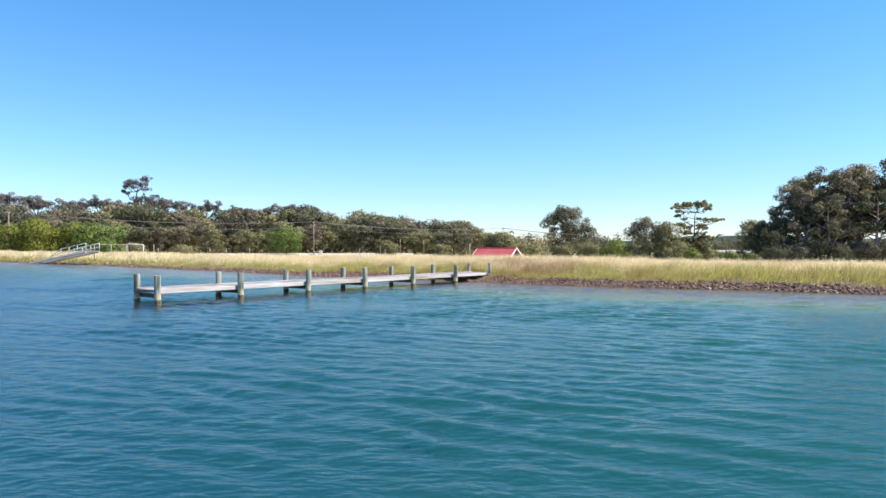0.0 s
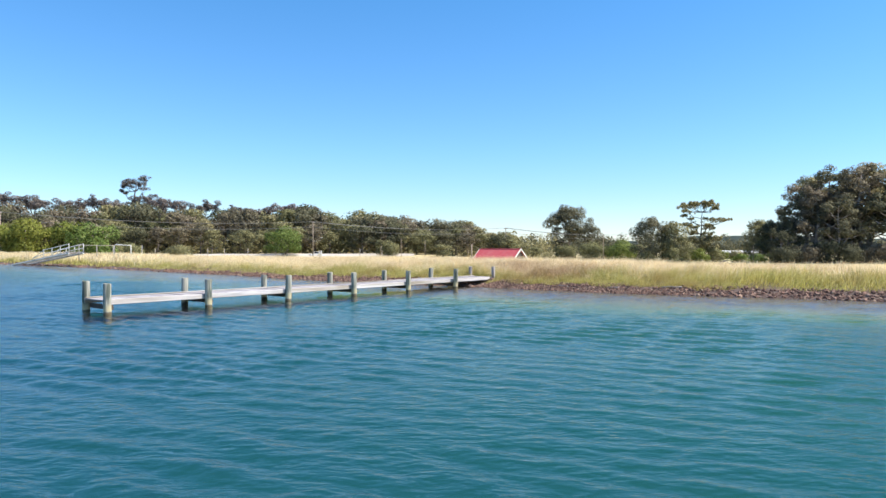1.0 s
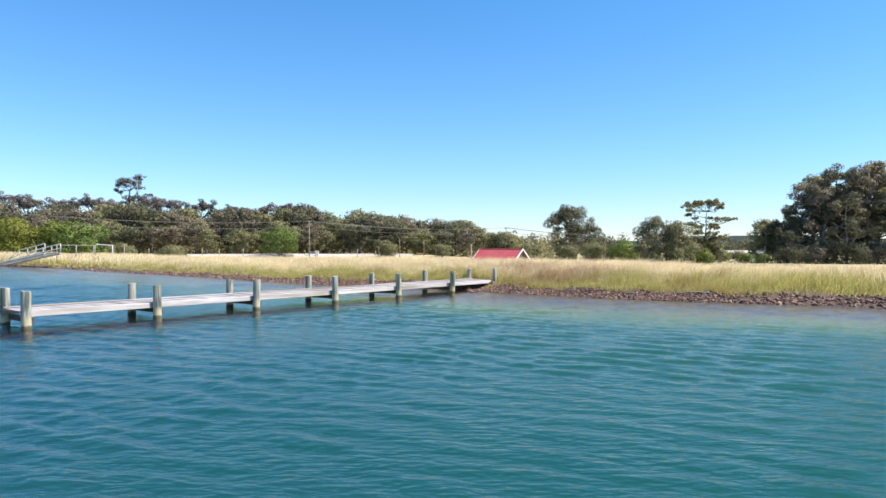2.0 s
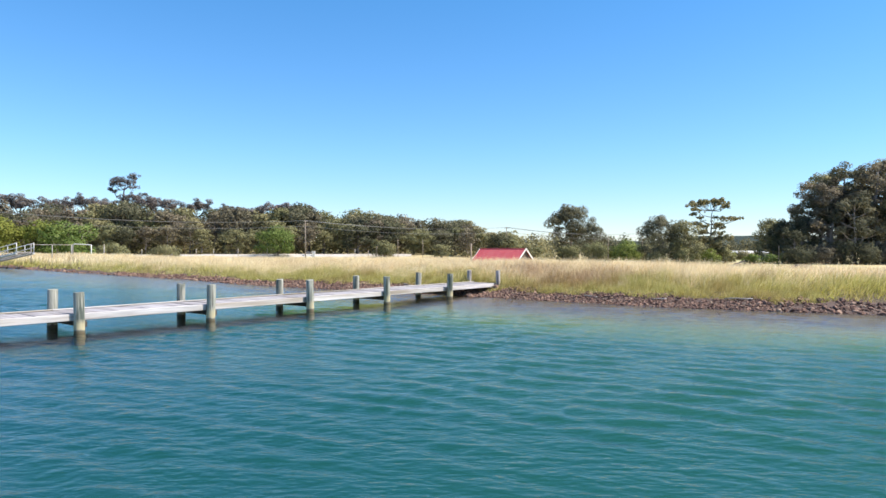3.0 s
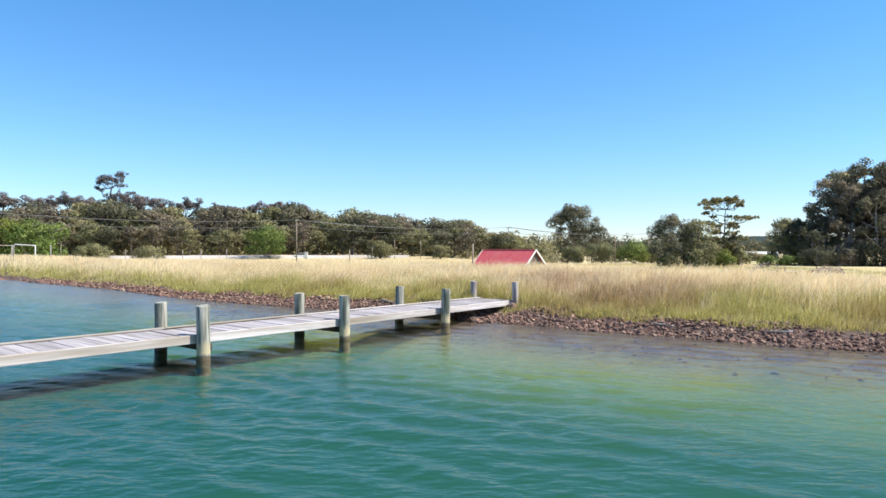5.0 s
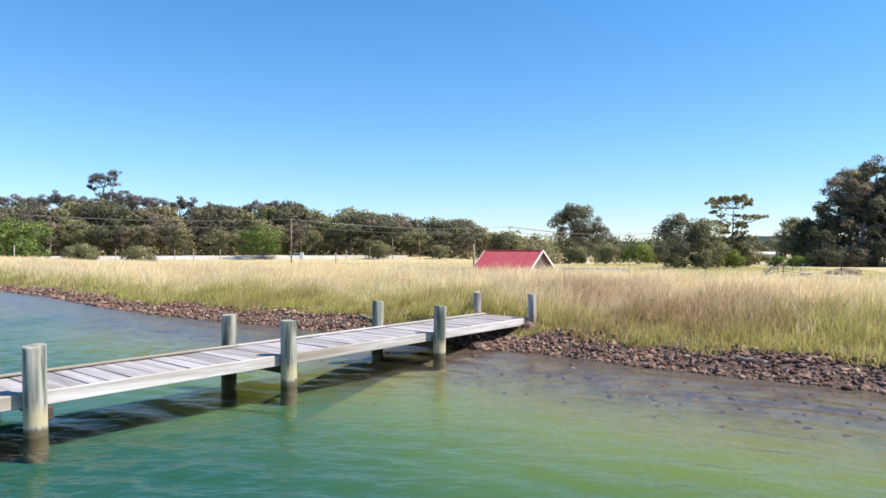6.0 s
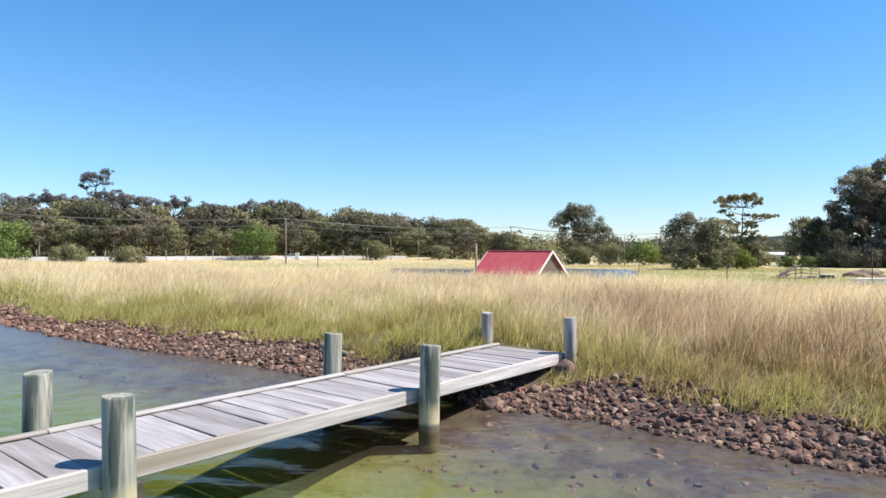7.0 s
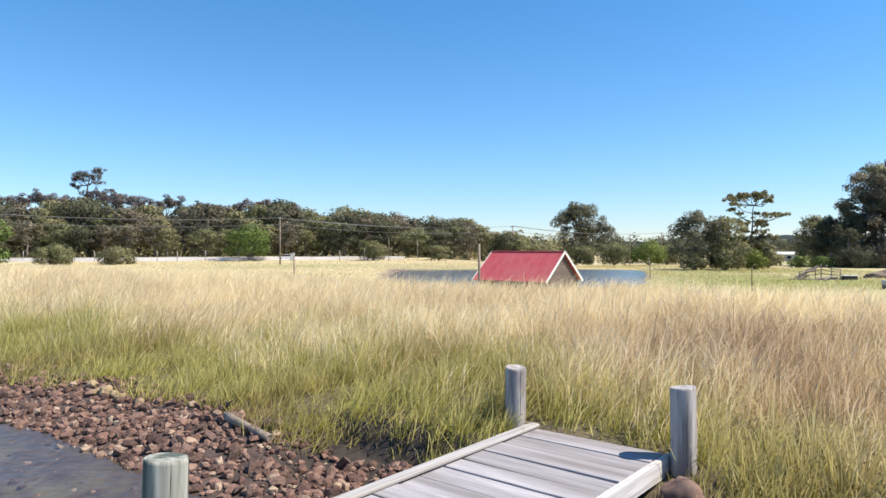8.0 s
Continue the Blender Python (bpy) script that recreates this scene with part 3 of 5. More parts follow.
# tall stalks with pale seed heads that stand over it
x, y, s = scatter(rng, 300000, -13, 13, 30, 60, 2.2, 12.0)
ok = ~on_deck(x, y) & (lumps(x, y, 1.4, 13.0) + 0.7 * lumps(x, y, 0.38, 16.0) + rng.normal(0, 0.3, len(x)) > 0.1)
x, y, s = x[ok], y[ok], s[ok]
tall = np.clip(0.62 + 0.16 * lumps(x, y, 1.1, 1.0) + rng.normal(0, 0.12, len(x)), 0.25, 1.05) * np.clip((s - 1.4) / 1.6, 0.5, 1)
blades("seeding_grass", x, y, tall, rng.uniform(0.005, 0.011, len(x)), rng.uniform(0.25, 0.75, len(x)), np.full(len(x), 0.95), rng, "tall straw stalks with pale feathery seed heads", knee=0.72, foot=0.25, blade=1.0)
# short thick growth at its foot
x, y, s = scatter(rng, 380000, -13, 13, 30, 56, 0.9, 8.0)
ok = ~on_deck(x, y)
x, y, s = x[ok], y[ok], s[ok]
tall = 0.15 + 0.13 * lumps(x, y, 0.42, 14.0) + rng.uniform(0, 0.24, len(x))
tall = np.maximum(tall, 0.06)
blades("short_grass", x, y, tall, rng.uniform(0.010, 0.022, len(x)), rng.uniform(0.3, 1.1, len(x)), np.clip(dryness(x, y, s, rng) - 0.22, 0, 1), rng, "thick short green grass under taller stalks", bent=False)
# the same bank further off
x, y, s = scatter(rng, 460000, -30, 24, 24, 72, 0.6, 9.0)
ok = (np.abs(x) > 11) & ((x < 0) | (s > 1.05))
x, y, s = x[ok], y[ok], s[ok]
tall = (0.45 + 0.2 * lumps(x, y, 1.1, 1.0) + rng.uniform(0, 0.32, len(x))) * np.clip((s - 0.8) / 1.4, 0.35, 1)
blades("tall_grass", x, y, tall, rng.uniform(0.02, 0.045, len(x)), rng.uniform(0.3, 1.1, len(x)), dryness(x, y, s, rng), rng, "tall wild grass, green by the water and straw on top", bent=False)
# field behind the crest
x, y, s = scatter(rng, 640000, -75, 65, 20, 112, 8.0, 32)
ok = (pond_in(x, y) > 1.1)
x, y, s = x[ok], y[ok], s[ok]
tall = 0.42 + 0.16 * lumps(x, y, 2.5, 1.0) + rng.uniform(0, 0.30, len(x))
dry = np.clip(0.95 + 0.25 * lumps(x, y, 6, 4.0) + rng.normal(0, 0.12, len(x)), 0, 1)
blades("dry_grass", x, y, tall, rng.uniform(0.025, 0.05, len(x)), rng.uniform(0.6, 1.5, len(x)), dry, rng, "straw-coloured dry grass on the bank", bent=False)
# short grass on the paddocks beyond
x, y, s = scatter(rng, 140000, -95, 85, 95, 215, 30, 900)
ok = (pond_in(x, y) > 1.1)
x, y, s = x[ok], y[ok], s[ok]
tall = 0.14 + 0.10 * lumps(x, y, 5, 1.0) + rng.uniform(0, 0.22, len(x))
dry = np.clip(0.85 - 0.55 * np.clip((x - 18) / 25, 0, 1) + 0.4 * lumps(x, y, 14, 4.0) + rng.normal(0, 0.12, len(x)), 0, 1)
blades("paddock_grass", x, y, tall, rng.uniform(0.08, 0.16, len(x)), rng.uniform(0.3, 1.0, len(x)), dry, rng, "short dry grass of the paddock", bent=False)
# far ends of the bank
for x0, x1, y0, y1, n in ((-110, -30, 60, 130, 260000), (24, 60, 0, 40, 110000)):
    x, y, s = scatter(rng, n, x0, x1, y0, y1, 0.6 if x1 < 0 else 1.0, 9)
    tall = (0.5 + 0.2 * lumps(x, y, 1.5, 1.0) + rng.uniform(0, 0.3, len(x))) * np.clip((s - 0.6) / 1.5, 0.4, 1)
    dry = np.clip((s - 1.4) / 1.4 + 0.3 * lumps(x, y, 3, 4.0) + rng.normal(0, 0.12, len(x)), 0, 1)
    blades("tall_grass", x, y, tall, rng.uniform(0.05, 0.09, len(x)), rng.uniform(0.1, 0.6, len(x)), dry, rng, "tall wild grass along the water's edge", bent=False)


# ---- trees ----
def crown_mesh(name, clumps, leaf, per, mat, seed):
    """Leaves as many small bent cards in clumps: (centre, radius, flatness)."""
    r = np.random.default_rng(seed)
    vs, out = [], []
    middle = sum((Vector(c) for c, _, _ in clumps), Vector()) / len(clumps)
    for c, rad, flat in clumps:
        k = max(12, int(per * rad * rad))
        d = r.normal(0, 1, (k, 3))
        d /= np.linalg.norm(d, axis=1)[:, None]
        p = d * (rad * r.uniform(0.45, 1.08, k) ** 0.7)[:, None]
        p[:, 2] *= flat
        p += np.array(c)
        face = d + 0.45 * r.normal(0, 1, (k, 3)) + np.array([0, 0, 0.25])
        u = np.cross(face, r.normal(0, 1, (k, 3)))
        u /= np.linalg.norm(u, axis=1)[:, None] + 1e-6
        w = np.cross(u, face)
        w /= np.linalg.norm(w, axis=1)[:, None] + 1e-6
        sz = leaf * r.uniform(0.6, 1.4, k)[:, None]
        vs.append(np.stack([p - u * sz, p + w * sz * 0.45, p + u * sz, p - w * sz * 0.45 + d * sz * 0.3], 1).reshape(-1, 3))
        side = (Vector(c) - middle).normalized() if len(clumps) < 200 else Vector()
        nv = face * 0.35 + d * 0.8 + 0.5 * np.array(side) + np.array([0, 0, 0.15])
        out.append(np.repeat(nv / np.linalg.norm(nv, axis=1)[:, None], 4, 0))
    v = np.concatenate(vs)
    me = np_mesh(name, v, [np.arange(len(v)).reshape(-1, 4)], mat)
    me.polygons.foreach_set("use_smooth", np.ones(len(me.polygons), bool))
    me.normals_split_custom_set_from_vertices(np.concatenate(out))   # leaves shade as rounded masses
    return me


def bush(name, at, height, spread, label, seed, mat, leaf=0.22, per=90, group=""):
    """A rounded shrub: short stems and a leafy crown down to the ground."""
    r = random.Random(seed)
    root = empty(name, at, label=label, category="bush", group=group)
    runs, clumps = [], []
    for i in range(7):
        a = i * 0.9 + r.uniform(-0.3, 0.3)
        reach = spread * r.uniform(0.3, 0.75)
        e = Vector((math.cos(a) * reach, math.sin(a) * reach, height * r.uniform(0.35, 0.72)))
        runs.append(([(0, 0, -0.2), e * 0.5, e], [0.10, 0.07, 0.03], 5))
        clumps.append((e, spread * r.uniform(0.35, 0.5), 0.75))
        clumps.append((Vector((e.x * 1.1, e.y * 1.1, height * 0.25)), spread * 0.35, 0.8))
    clumps.append((Vector((0, 0, height * 0.72)), spread * 0.45, 0.7))
    part("stem", tube_mesh("stem", runs, BARK), None, root)
    part("crown", crown_mesh("crown", clumps, leaf, per, mat, seed), None, root)
    return root


def stand(x, y, rz=0.0, scale=1.0, tall=1.0):
    """A pose on the ground, turned and scaled."""
    return pose(x, y, float(ground_z(x, y)), 0, 0, rz) @ Matrix.Diagonal((scale, scale, scale * tall, 1))


def tree(name, at, height, spread, label, seed, mat=None, clear=0.35, flat=0.7, limbs=9, leaf=0.28, per=48, lean=0.0, group="", clump=0.30, trunk_r=None, droop=0.0, bark=None):
    """A tree with a tapered trunk, limbs and a crown of leaf clumps round the limb ends. clear: share of the height with no leaves."""
    r = random.Random(seed)
    root = empty(name, at, label=label, category="tree", group=group)
    tr = trunk_r or height * 0.022
    top = Vector((lean * height, 0, height * 0.93))
    pts = [Vector((0, 0, -0.3))]
    for i in range(1, 6):
        f = i / 5
        pts.append(Vector((top.x * f + r.uniform(-1, 1) * height * 0.02, r.uniform(-1, 1) * height * 0.02, top.z * f)))
    runs = [(pts, [tr * (1 - 0.85 * i / 5) for i in range(6)], 7)]
    clumps = []
    for i in range(limbs):
        f = clear + (1 - clear) * (i + 0.5) / limbs * 0.95
        k = min(int(f * 5), 4)
        a = pts[k].lerp(pts[k + 1], f * 5 - k)
        ang = i * 2.4 + r.uniform(-0.5, 0.5)
        u = (f - clear) / (1 - clear)
        reach = spread * max(0.2, math.sqrt(max(0, 1 - (0.15 + 0.85 * u) ** 2.4))) * r.uniform(0.6, 1.1)
        rise = reach * r.uniform(0.25, 0.8) - droop * reach
        e = a + Vector((math.cos(ang) * reach, math.sin(ang) * reach, rise))
        e.z = min(e.z, height * 0.97)
        m = a.lerp(e, 0.5) + Vector((0, 0, -0.08 * reach))
        rr = tr * (1 - 0.8 * f) * 0.6
        runs.append(([a, m, e], [rr, rr * 0.7, rr * 0.3], 5))
        cr = spread * clump * r.uniform(0.75, 1.25)
        clumps.append((e, cr, flat))
        for j in range(2):
            q = a.lerp(e, r.uniform(0.45, 0.95)) + Vector((r.uniform(-1, 1), r.uniform(-1, 1), r.uniform(-0.2, 0.9))) * cr * 0.9
            clumps.append((q, cr * r.uniform(0.5, 0.85), flat))
    clumps.append((pts[-1], spread * clump, flat))
    part("trunk", tube_mesh("trunk", runs, bark or BARK), None, root)
    part("crown", crown_mesh("crown", clumps, leaf, per, mat or GUM, seed), None, root)
    return root


# single trees that stand out
def umbrella_tree(name, at, height, spread, label, seed, mat, fork=0.5, stems=1, limbs=8, skew=0.0, flat=0.35, low=0, cap=10):
    """A tall tree whose bare trunk forks into rising limbs under a flat, broken crown, with a few lower boughs."""
    r = random.Random(seed)
    root = empty(name, at, label=label, category="tree")
    tr = height * 0.022
    runs, clumps = [], []
    for st in range(stems):
        off = (st - (stems - 1) / 2) * spread * 0.35
        f = Vector((off + skew * height * 0.3, r.uniform(-0.4, 0.4), height * fork * r.uniform(0.92, 1.05)))
        runs.append(([(0, 0, -0.4), (f.x * 0.3, f.y * 0.4, f.z * 0.5), f], [tr, tr * 0.8, tr * 0.6], 8))
        for i in range(limbs):
            a = i * 2 * math.pi / limbs + r.uniform(-0.3, 0.3)
            reach = spread * r.uniform(0.45, 1.0) / (1 + 0.5 * (stems - 1))
            e = f + Vector((math.cos(a) * reach + skew * height * 0.3, math.sin(a) * reach, (height - f.z) * r.uniform(0.55, 0.92)))
            m = f.lerp(e, 0.5) + Vector((0, 0, -0.04 * height))
            runs.append(([f, m, e], [tr * 0.42, tr * 0.28, tr * 0.12], 6))
            for j in range(4):
                q = m.lerp(e, 0.55 + 0.5 * j / 3) + Vector((r.uniform(-1, 1), r.uniform(-1, 1), r.uniform(0, 0.4))) * spread * 0.16
                clumps.append((q, spread * r.uniform(0.15, 0.27), flat))
    for i in range(low):
        a = r.uniform(0, 6.28)
        z = height * r.uniform(0.3, fork + 0.30)
        e = Vector((math.cos(a) * spread * r.uniform(0.4, 1.0), math.sin(a) * spread * 0.7, z + r.uniform(-0.3, 1.2)))
        runs.append(([(0, 0, z * 0.92), e * 0.5 + Vector((0, 0, z * 0.47)), e], [tr * 0.3, tr * 0.2, tr * 0.1], 5))
        for j in range(3):
            clumps.append((e + Vector((r.uniform(-1, 1), r.uniform(-1, 1), r.uniform(-0.3, 0.5))) * spread * 0.2, spread * r.uniform(0.1, 0.2), 0.5))
    for i in range(cap * stems):
        a, rr = r.uniform(0, 6.28), spread * math.sqrt(r.uniform(0.02, 0.9)) / (1 + 0.35 * (stems - 1))
        off = (i % stems - (stems - 1) / 2) * spread * 0.6
        z = height * (0.96 - 0.10 * (rr / spread) ** 2 - r.uniform(0, 0.07) - 0.09 * (i % stems))
        clumps.append((Vector((off + math.cos(a) * rr + skew * height * 0.6, math.sin(a) * rr, z)), spread * r.uniform(0.16, 0.26), flat))
    part("trunk", tube_mesh("trunk", runs, DARKBARK), None, root)
    part("crown", crown_mesh("crown", clumps, 0.24, 75, mat, seed), None, root)
    return root


def lobe_tree(name, at, lobes, trunk, label, seed, mat, leaf=0.24, per=95):
    """A tree with a bent trunk and a limb out to each of its separate leafy lobes: (sideways, height, radius)."""
    r = random.Random(seed)
    root = empty(name, at, label=label, category="tree")
    tr = trunk[-1][1] * 0.017
    pts = [Vector((x, 0, z)) for x, z in trunk]
    runs = [(pts, [tr * (1 - 0.7 * i / (len(pts) - 1)) for i in range(len(pts))], 8)]
    clumps = []
    for x, z, rad in lobes:
        e = Vector((x, r.uniform(-1, 1) * (2.0 + abs(x)) * 0.55, z))
        base = max((p for p in pts if p.z < z * 0.93), key=lambda p: p.z, default=pts[0])
        mid = base.lerp(e, 0.55) + Vector((0, 0, -0.05 * z))
        runs.append(([base, mid, e], [tr * 0.46, tr * 0.32, tr * 0.14], 5))
        for j in range(4):   # sprays along the limb
            q = base.lerp(e, r.uniform(0.45, 0.95)) + Vector((r.uniform(-1, 1), r.uniform(-1, 1), r.uniform(-0.3, 0.8))) * rad * 0.8
            clumps.append((q, rad * r.uniform(0.2, 0.4), 0.9))
        for j in range(11):
            q = e + Vector((r.uniform(-1, 1) * rad * 1.25, r.uniform(-1, 1) * rad * 1.3, r.uniform(-0.35, 0.35) * rad))
            clumps.append((q, rad * r.uniform(0.28, 0.54), 0.85))
            if j % 2:
                runs.append(([mid.lerp(e, r.uniform(0.3, 0.9)), q], [tr * 0.09, tr * 0.04], 4))
    part("trunk", tube_mesh("trunk", runs, DARKBARK), None, root)
    part("crown", crown_mesh("crown", clumps, leaf, per, mat, seed), None, root)
    return root


lobe_tree("flat_topped_pine", stand(75.6, 185), [(-5.0, 15.6, 1.0), (-4.0, 16.3, 1.1), (-2.6, 16.6, 1.1), (-1.1, 16.5, 1.0), (0.4, 16.7, 1.1), (1.9, 17.0, 1.1), (3.3, 16.9, 1.2), (4.6, 16.3, 1.1), (5.3, 15.4, 0.8),
           (-5.2, 14.4, 0.9), (-4.5, 13.4, 0.8), (6.4, 12.5, 0.8), (7.4, 12.2, 0.6), (4.6, 12.4, 0.8), (5.4, 11.8, 0.7), (2.4, 12.7, 0.7), (-2.6, 12.4, 0.6), (-4.4, 10.6, 1.0), (-3.0, 10.9, 1.1), (-1.6, 10.3, 1.0),
           (2.0, 10.6, 0.9), (3.4, 10.3, 0.9), (4.6, 9.9, 0.7), (-2.2, 8.6, 1.2), (1.6, 8.2, 1.2), (2.9, 7.0, 1.4), (-1.6, 6.6, 1.5), (0.8, 5.6, 1.6), (3.2, 4.4, 1.6), (-1.4, 4.0, 1.7)],
          [(0, -0.4), (-0.1, 4), (0.2, 8), (0.4, 10.5), (0.3, 12.5), (0.6, 14.2)], "tall flat-crowned pine with a dark forked trunk", 11, GUM, 0.19, 240)
lobe_tree("tall_thin_gum", stand(-116, 270), [(3.0, 29.4, 1.9), (1.8, 27.2, 1.8), (-0.8, 27.6, 2.0), (-2.6, 26.0, 1.9), (-4.6, 24.0, 1.5), (3.6, 25.4, 1.3), (2.6, 21.2, 2.2), (5.4, 20.6, 1.9), (6.6, 22.4, 1.2), (0.2, 19.4, 1.6)],
          [(0, -0.4), (0.4, 8), (0.2, 15), (0.2, 20), (0.8, 24), (1.8, 27.5)], "very tall thin gum rising over the woods", 15, MAUVE, 0.24, 90)
for x, h, sp, sd in ((-162, 22, 6, 23), (-150, 21, 5.5, 21), (-135.6, 19.6, 5.5, 18), (-125, 21, 5.5, 22), (-119, 18.8, 4.5, 24), (-104, 21.6, 5, 16), (-98, 19.4, 4.5, 17), (-85.6, 19.2, 5, 34),
                     (-72, 17.8, 4.5, 20), (-67, 17.0, 4, 36), (-58.5, 18.2, 4, 37), (-51, 18.4, 4.8, 19), (-46, 17.8, 4.5, 38)):
    umbrella_tree("sparse_gum", stand(x, 262), h * 1.03, sp * 1.15, "thin sparse gum standing above the canopy", sd, MAUVE, 0.62, 1, 7, 0.02, 0.55, 3, 8)
tree("spreading_tree", stand(57.0, 171), 11.6, 4.6, "broad olive-green tree with a low leafy crown", 12, DARKGUM, 0.04, 0.85, 18, 0.22, 80, clump=0.36)
tree("spreading_tree", stand(62.5, 169), 10.2, 3.9, "olive-green tree beside a taller pine", 13, GUM, 0.03, 0.9, 16, 0.22, 80, clump=0.38)
bush("dark_bush", stand(55.5, 168.5), 4.4, 3.0, "dark bush under a spreading tree", 95, GUM)
bush("dark_bush", stand(61, 167), 4.8, 3.2, "dark bush under a spreading tree", 96, GUM)
bush("dark_bush", stand(71.5, 183), 6.5, 3.2, "dark dense bush at the foot of a pine", 25, DARKGUM)
tree("leafy_gum_tree", stand(104, 206), 12.5, 5.2, "dense green gum leafy down to the ground", 28, GUM, 0.03, 0.9, 18, 0.26, 60, clump=0.36)
tree("leafy_gum_tree", stand(111, 212), 10.5, 4.4, "dense dark gum leafy down to the ground", 29, DARKGUM, 0.03, 0.9, 14, 0.26, 60, clump=0.38)
for x, y, h, sp, sd in ((87.5, 186, 2.8, 2.3, 91), (92.5, 186, 2.8, 2.5, 92), (98, 187, 3.2, 2.6, 93)):
    bush("round_bush", stand(x, y), h, sp, "low rounded green bush in the paddock", sd, FRESH)
bush("dark_bush", stand(79, 184), 5.0, 3.0, "dark dense bush at the foot of a pine", 26, GUM)
tree("round_gum_tree", stand(76, 350), 26.5, 11.5, "large round dark gum tree standing alone", 14, DARKGUM, 0.16, 0.8, 24, 0.42, 26, clump=0.30)
tree("small_gum_tree", stand(83, 330), 16.0, 6.0, "smaller dark gum beside a large one", 27, DARKGUM, 0.12, 0.85, 13, 0.40, 24, clump=0.36)

# woods: a few kinds, copied along the far edge; the canopy rises and falls along it
CANOPY = [(-186.7, 15.6), (-164.1, 15.6), (-146.7, 14.9), (-129.3, 14.5), (-118.9, 14.9), (-106.7, 15.2), (-94.5, 14.9), (-84.1, 14.5), (-73.6, 13.9), (-65.0, 13.5), (-57.1, 13.2), (-51.0, 14.2), (-44.1, 13.9), (-38.0, 13.2),
          (-32.6, 11.4), (-25.0, 12.6), (-18.0, 14.4), (-9.3, 12.1), (-3.7, 10.0), (2.0, 10.7), (6.7, 9.2), (11.9, 11.1), (18.5, 9.9), (25.5, 10.5), (29.8, 8.3), (34.2, 6.5), (37.7, 4.8), (42.0, 3.4)]
kinds = []
for i, (h, sp, cl, mt) in enumerate(((15, 6.2, 0.14, GUM), (15, 5.6, 0.20, BROWNGUM), (14, 6.4, 0.10, DARKGUM), (16, 5.2, 0.30, BROWNGUM), (13, 5.8, 0.08, OLIVE), (15, 5.8, 0.20, GUM))):
    kinds.append((h, tree("gum_tree", stand(-150 + 8 * i, 276), h, sp, "dull green gum tree in dense bush", 30 + i, mt, cl, 0.80, 13, 0.42, 15, group="far woods", clump=0.40)))
r = random.Random(8)
for yy, n, lo, hi, share in ((226, 38, -172, 30, 0.72), (236, 40, -172, 38, 0.98), (248, 38, -178, 42, 1.06), (262, 30, -184, 44, 1.08)):
    for i in range(n):
        x = lo + (hi - lo) * (i + r.uniform(0.1, 0.9)) / n
        h, kind = r.choice(kinds)
        want = float(np.interp(x * 240 / yy, [c[0] for c in CANOPY], [c[1] for c in CANOPY])) * (1.07 if x > -45 else 1.03) * share * r.uniform(0.76, 1.08)
        m = stand(x, yy + r.uniform(-4, 4), r.uniform(0, 360), (want / h) ** 0.6)
        copy_thing(kind, m @ Matrix.Diagonal((1, 1, (want / h) ** 0.4, 1)))
# undergrowth below the trees
k = 1500
ux, uy = np.random.default_rng(5).uniform(-190, 46, k), np.random.default_rng(6).uniform(221, 285, k)
ur = np.random.default_rng(7).uniform(0.9, 2.2, k) * np.interp(uy, [221, 285], [0.9, 1.7])
uz = ground_z(ux, uy)
low_scrub = [((a, b, c + d * 0.6), d, 0.8) for a, b, c, d in zip(ux, uy, uz, ur)]
back_r = random.Random(31)
for i in range(520):   # denser growth deep in the woods
    a, b, d = back_r.uniform(-215, 54), back_r.uniform(272, 302), back_r.uniform(2.8, 4.4)
    low_scrub.append(((a, b, float(ground_z(a, b)) + back_r.uniform(0.5, 9.0)), d, 0.9))
scrub = part("scrub", crown_mesh("scrub", low_scrub, 0.56, 3.4, GUM, 9), None, None)
tagged(scrub, "dense dark undergrowth at the foot of the woods", "undergrowth", kind="stuff")
big = []
for i, (h, sp, cl, mt) in enumerate(((24, 7.5, 0.24, BROWNGUM), (22, 6.5, 0.32, DARKGUM), (17, 6.5, 0.12, DARKGUM), (25, 8.0, 0.28, GUM))):
    big.append(tree("big_gum_tree", stand(112 + 9 * i, 196 + 4 * i), h, sp, "tall dark gum with pale bare limbs", 50 + i, mt, cl, 0.7, 19, 0.30, 46, group="tall gums", clump=0.25, trunk_r=0.028 * h, bark=PALEBARK))
for x, y, k, sc in ((99, 186, 2, 0.50), (103, 190, 2, 0.66), (107.5, 194, 1, 0.74), (110.5, 188, 0, 0.84), (115, 190, 1, 1.08), (122, 187, 0, 1.04), (128, 192, 3, 1.03), (134, 186, 0, 1.08), (141, 190, 3, 1.06),
                    (148, 185, 1, 1.2), (113, 182, 2, 0.95), (125, 180, 2, 1.05), (137, 180, 2, 1.1), (156, 192, 3, 1.1), (118, 202, 3, 0.95), (131, 204, 0, 1.0), (165, 188, 0, 1.1), (104, 201, 2, 0.66)):
    copy_thing(big[k], stand(x, y, r.uniform(0, 360), sc * (1.12 if x > 114 else 1.07)))
for x, y, h, sp, mt, sd in ((98, 182, 5, 4.5, DARKGUM, 61), (104, 181, 5.5, 5, BROWNGUM, 62), (111, 178, 6, 5.5, DARKGUM, 63), (119, 178, 6, 5.5, BROWNGUM, 64), (127, 176, 6, 5.5, DARKGUM, 65), (135, 176, 6, 5.5, DARKGUM, 66), (143, 177, 6, 5.5, BROWNGUM, 67), (151, 178, 6, 5.5, DARKGUM, 68)):
    bush("dark_bush", stand(x, y), h, sp, "low dark bush under tall gums", sd, mt)
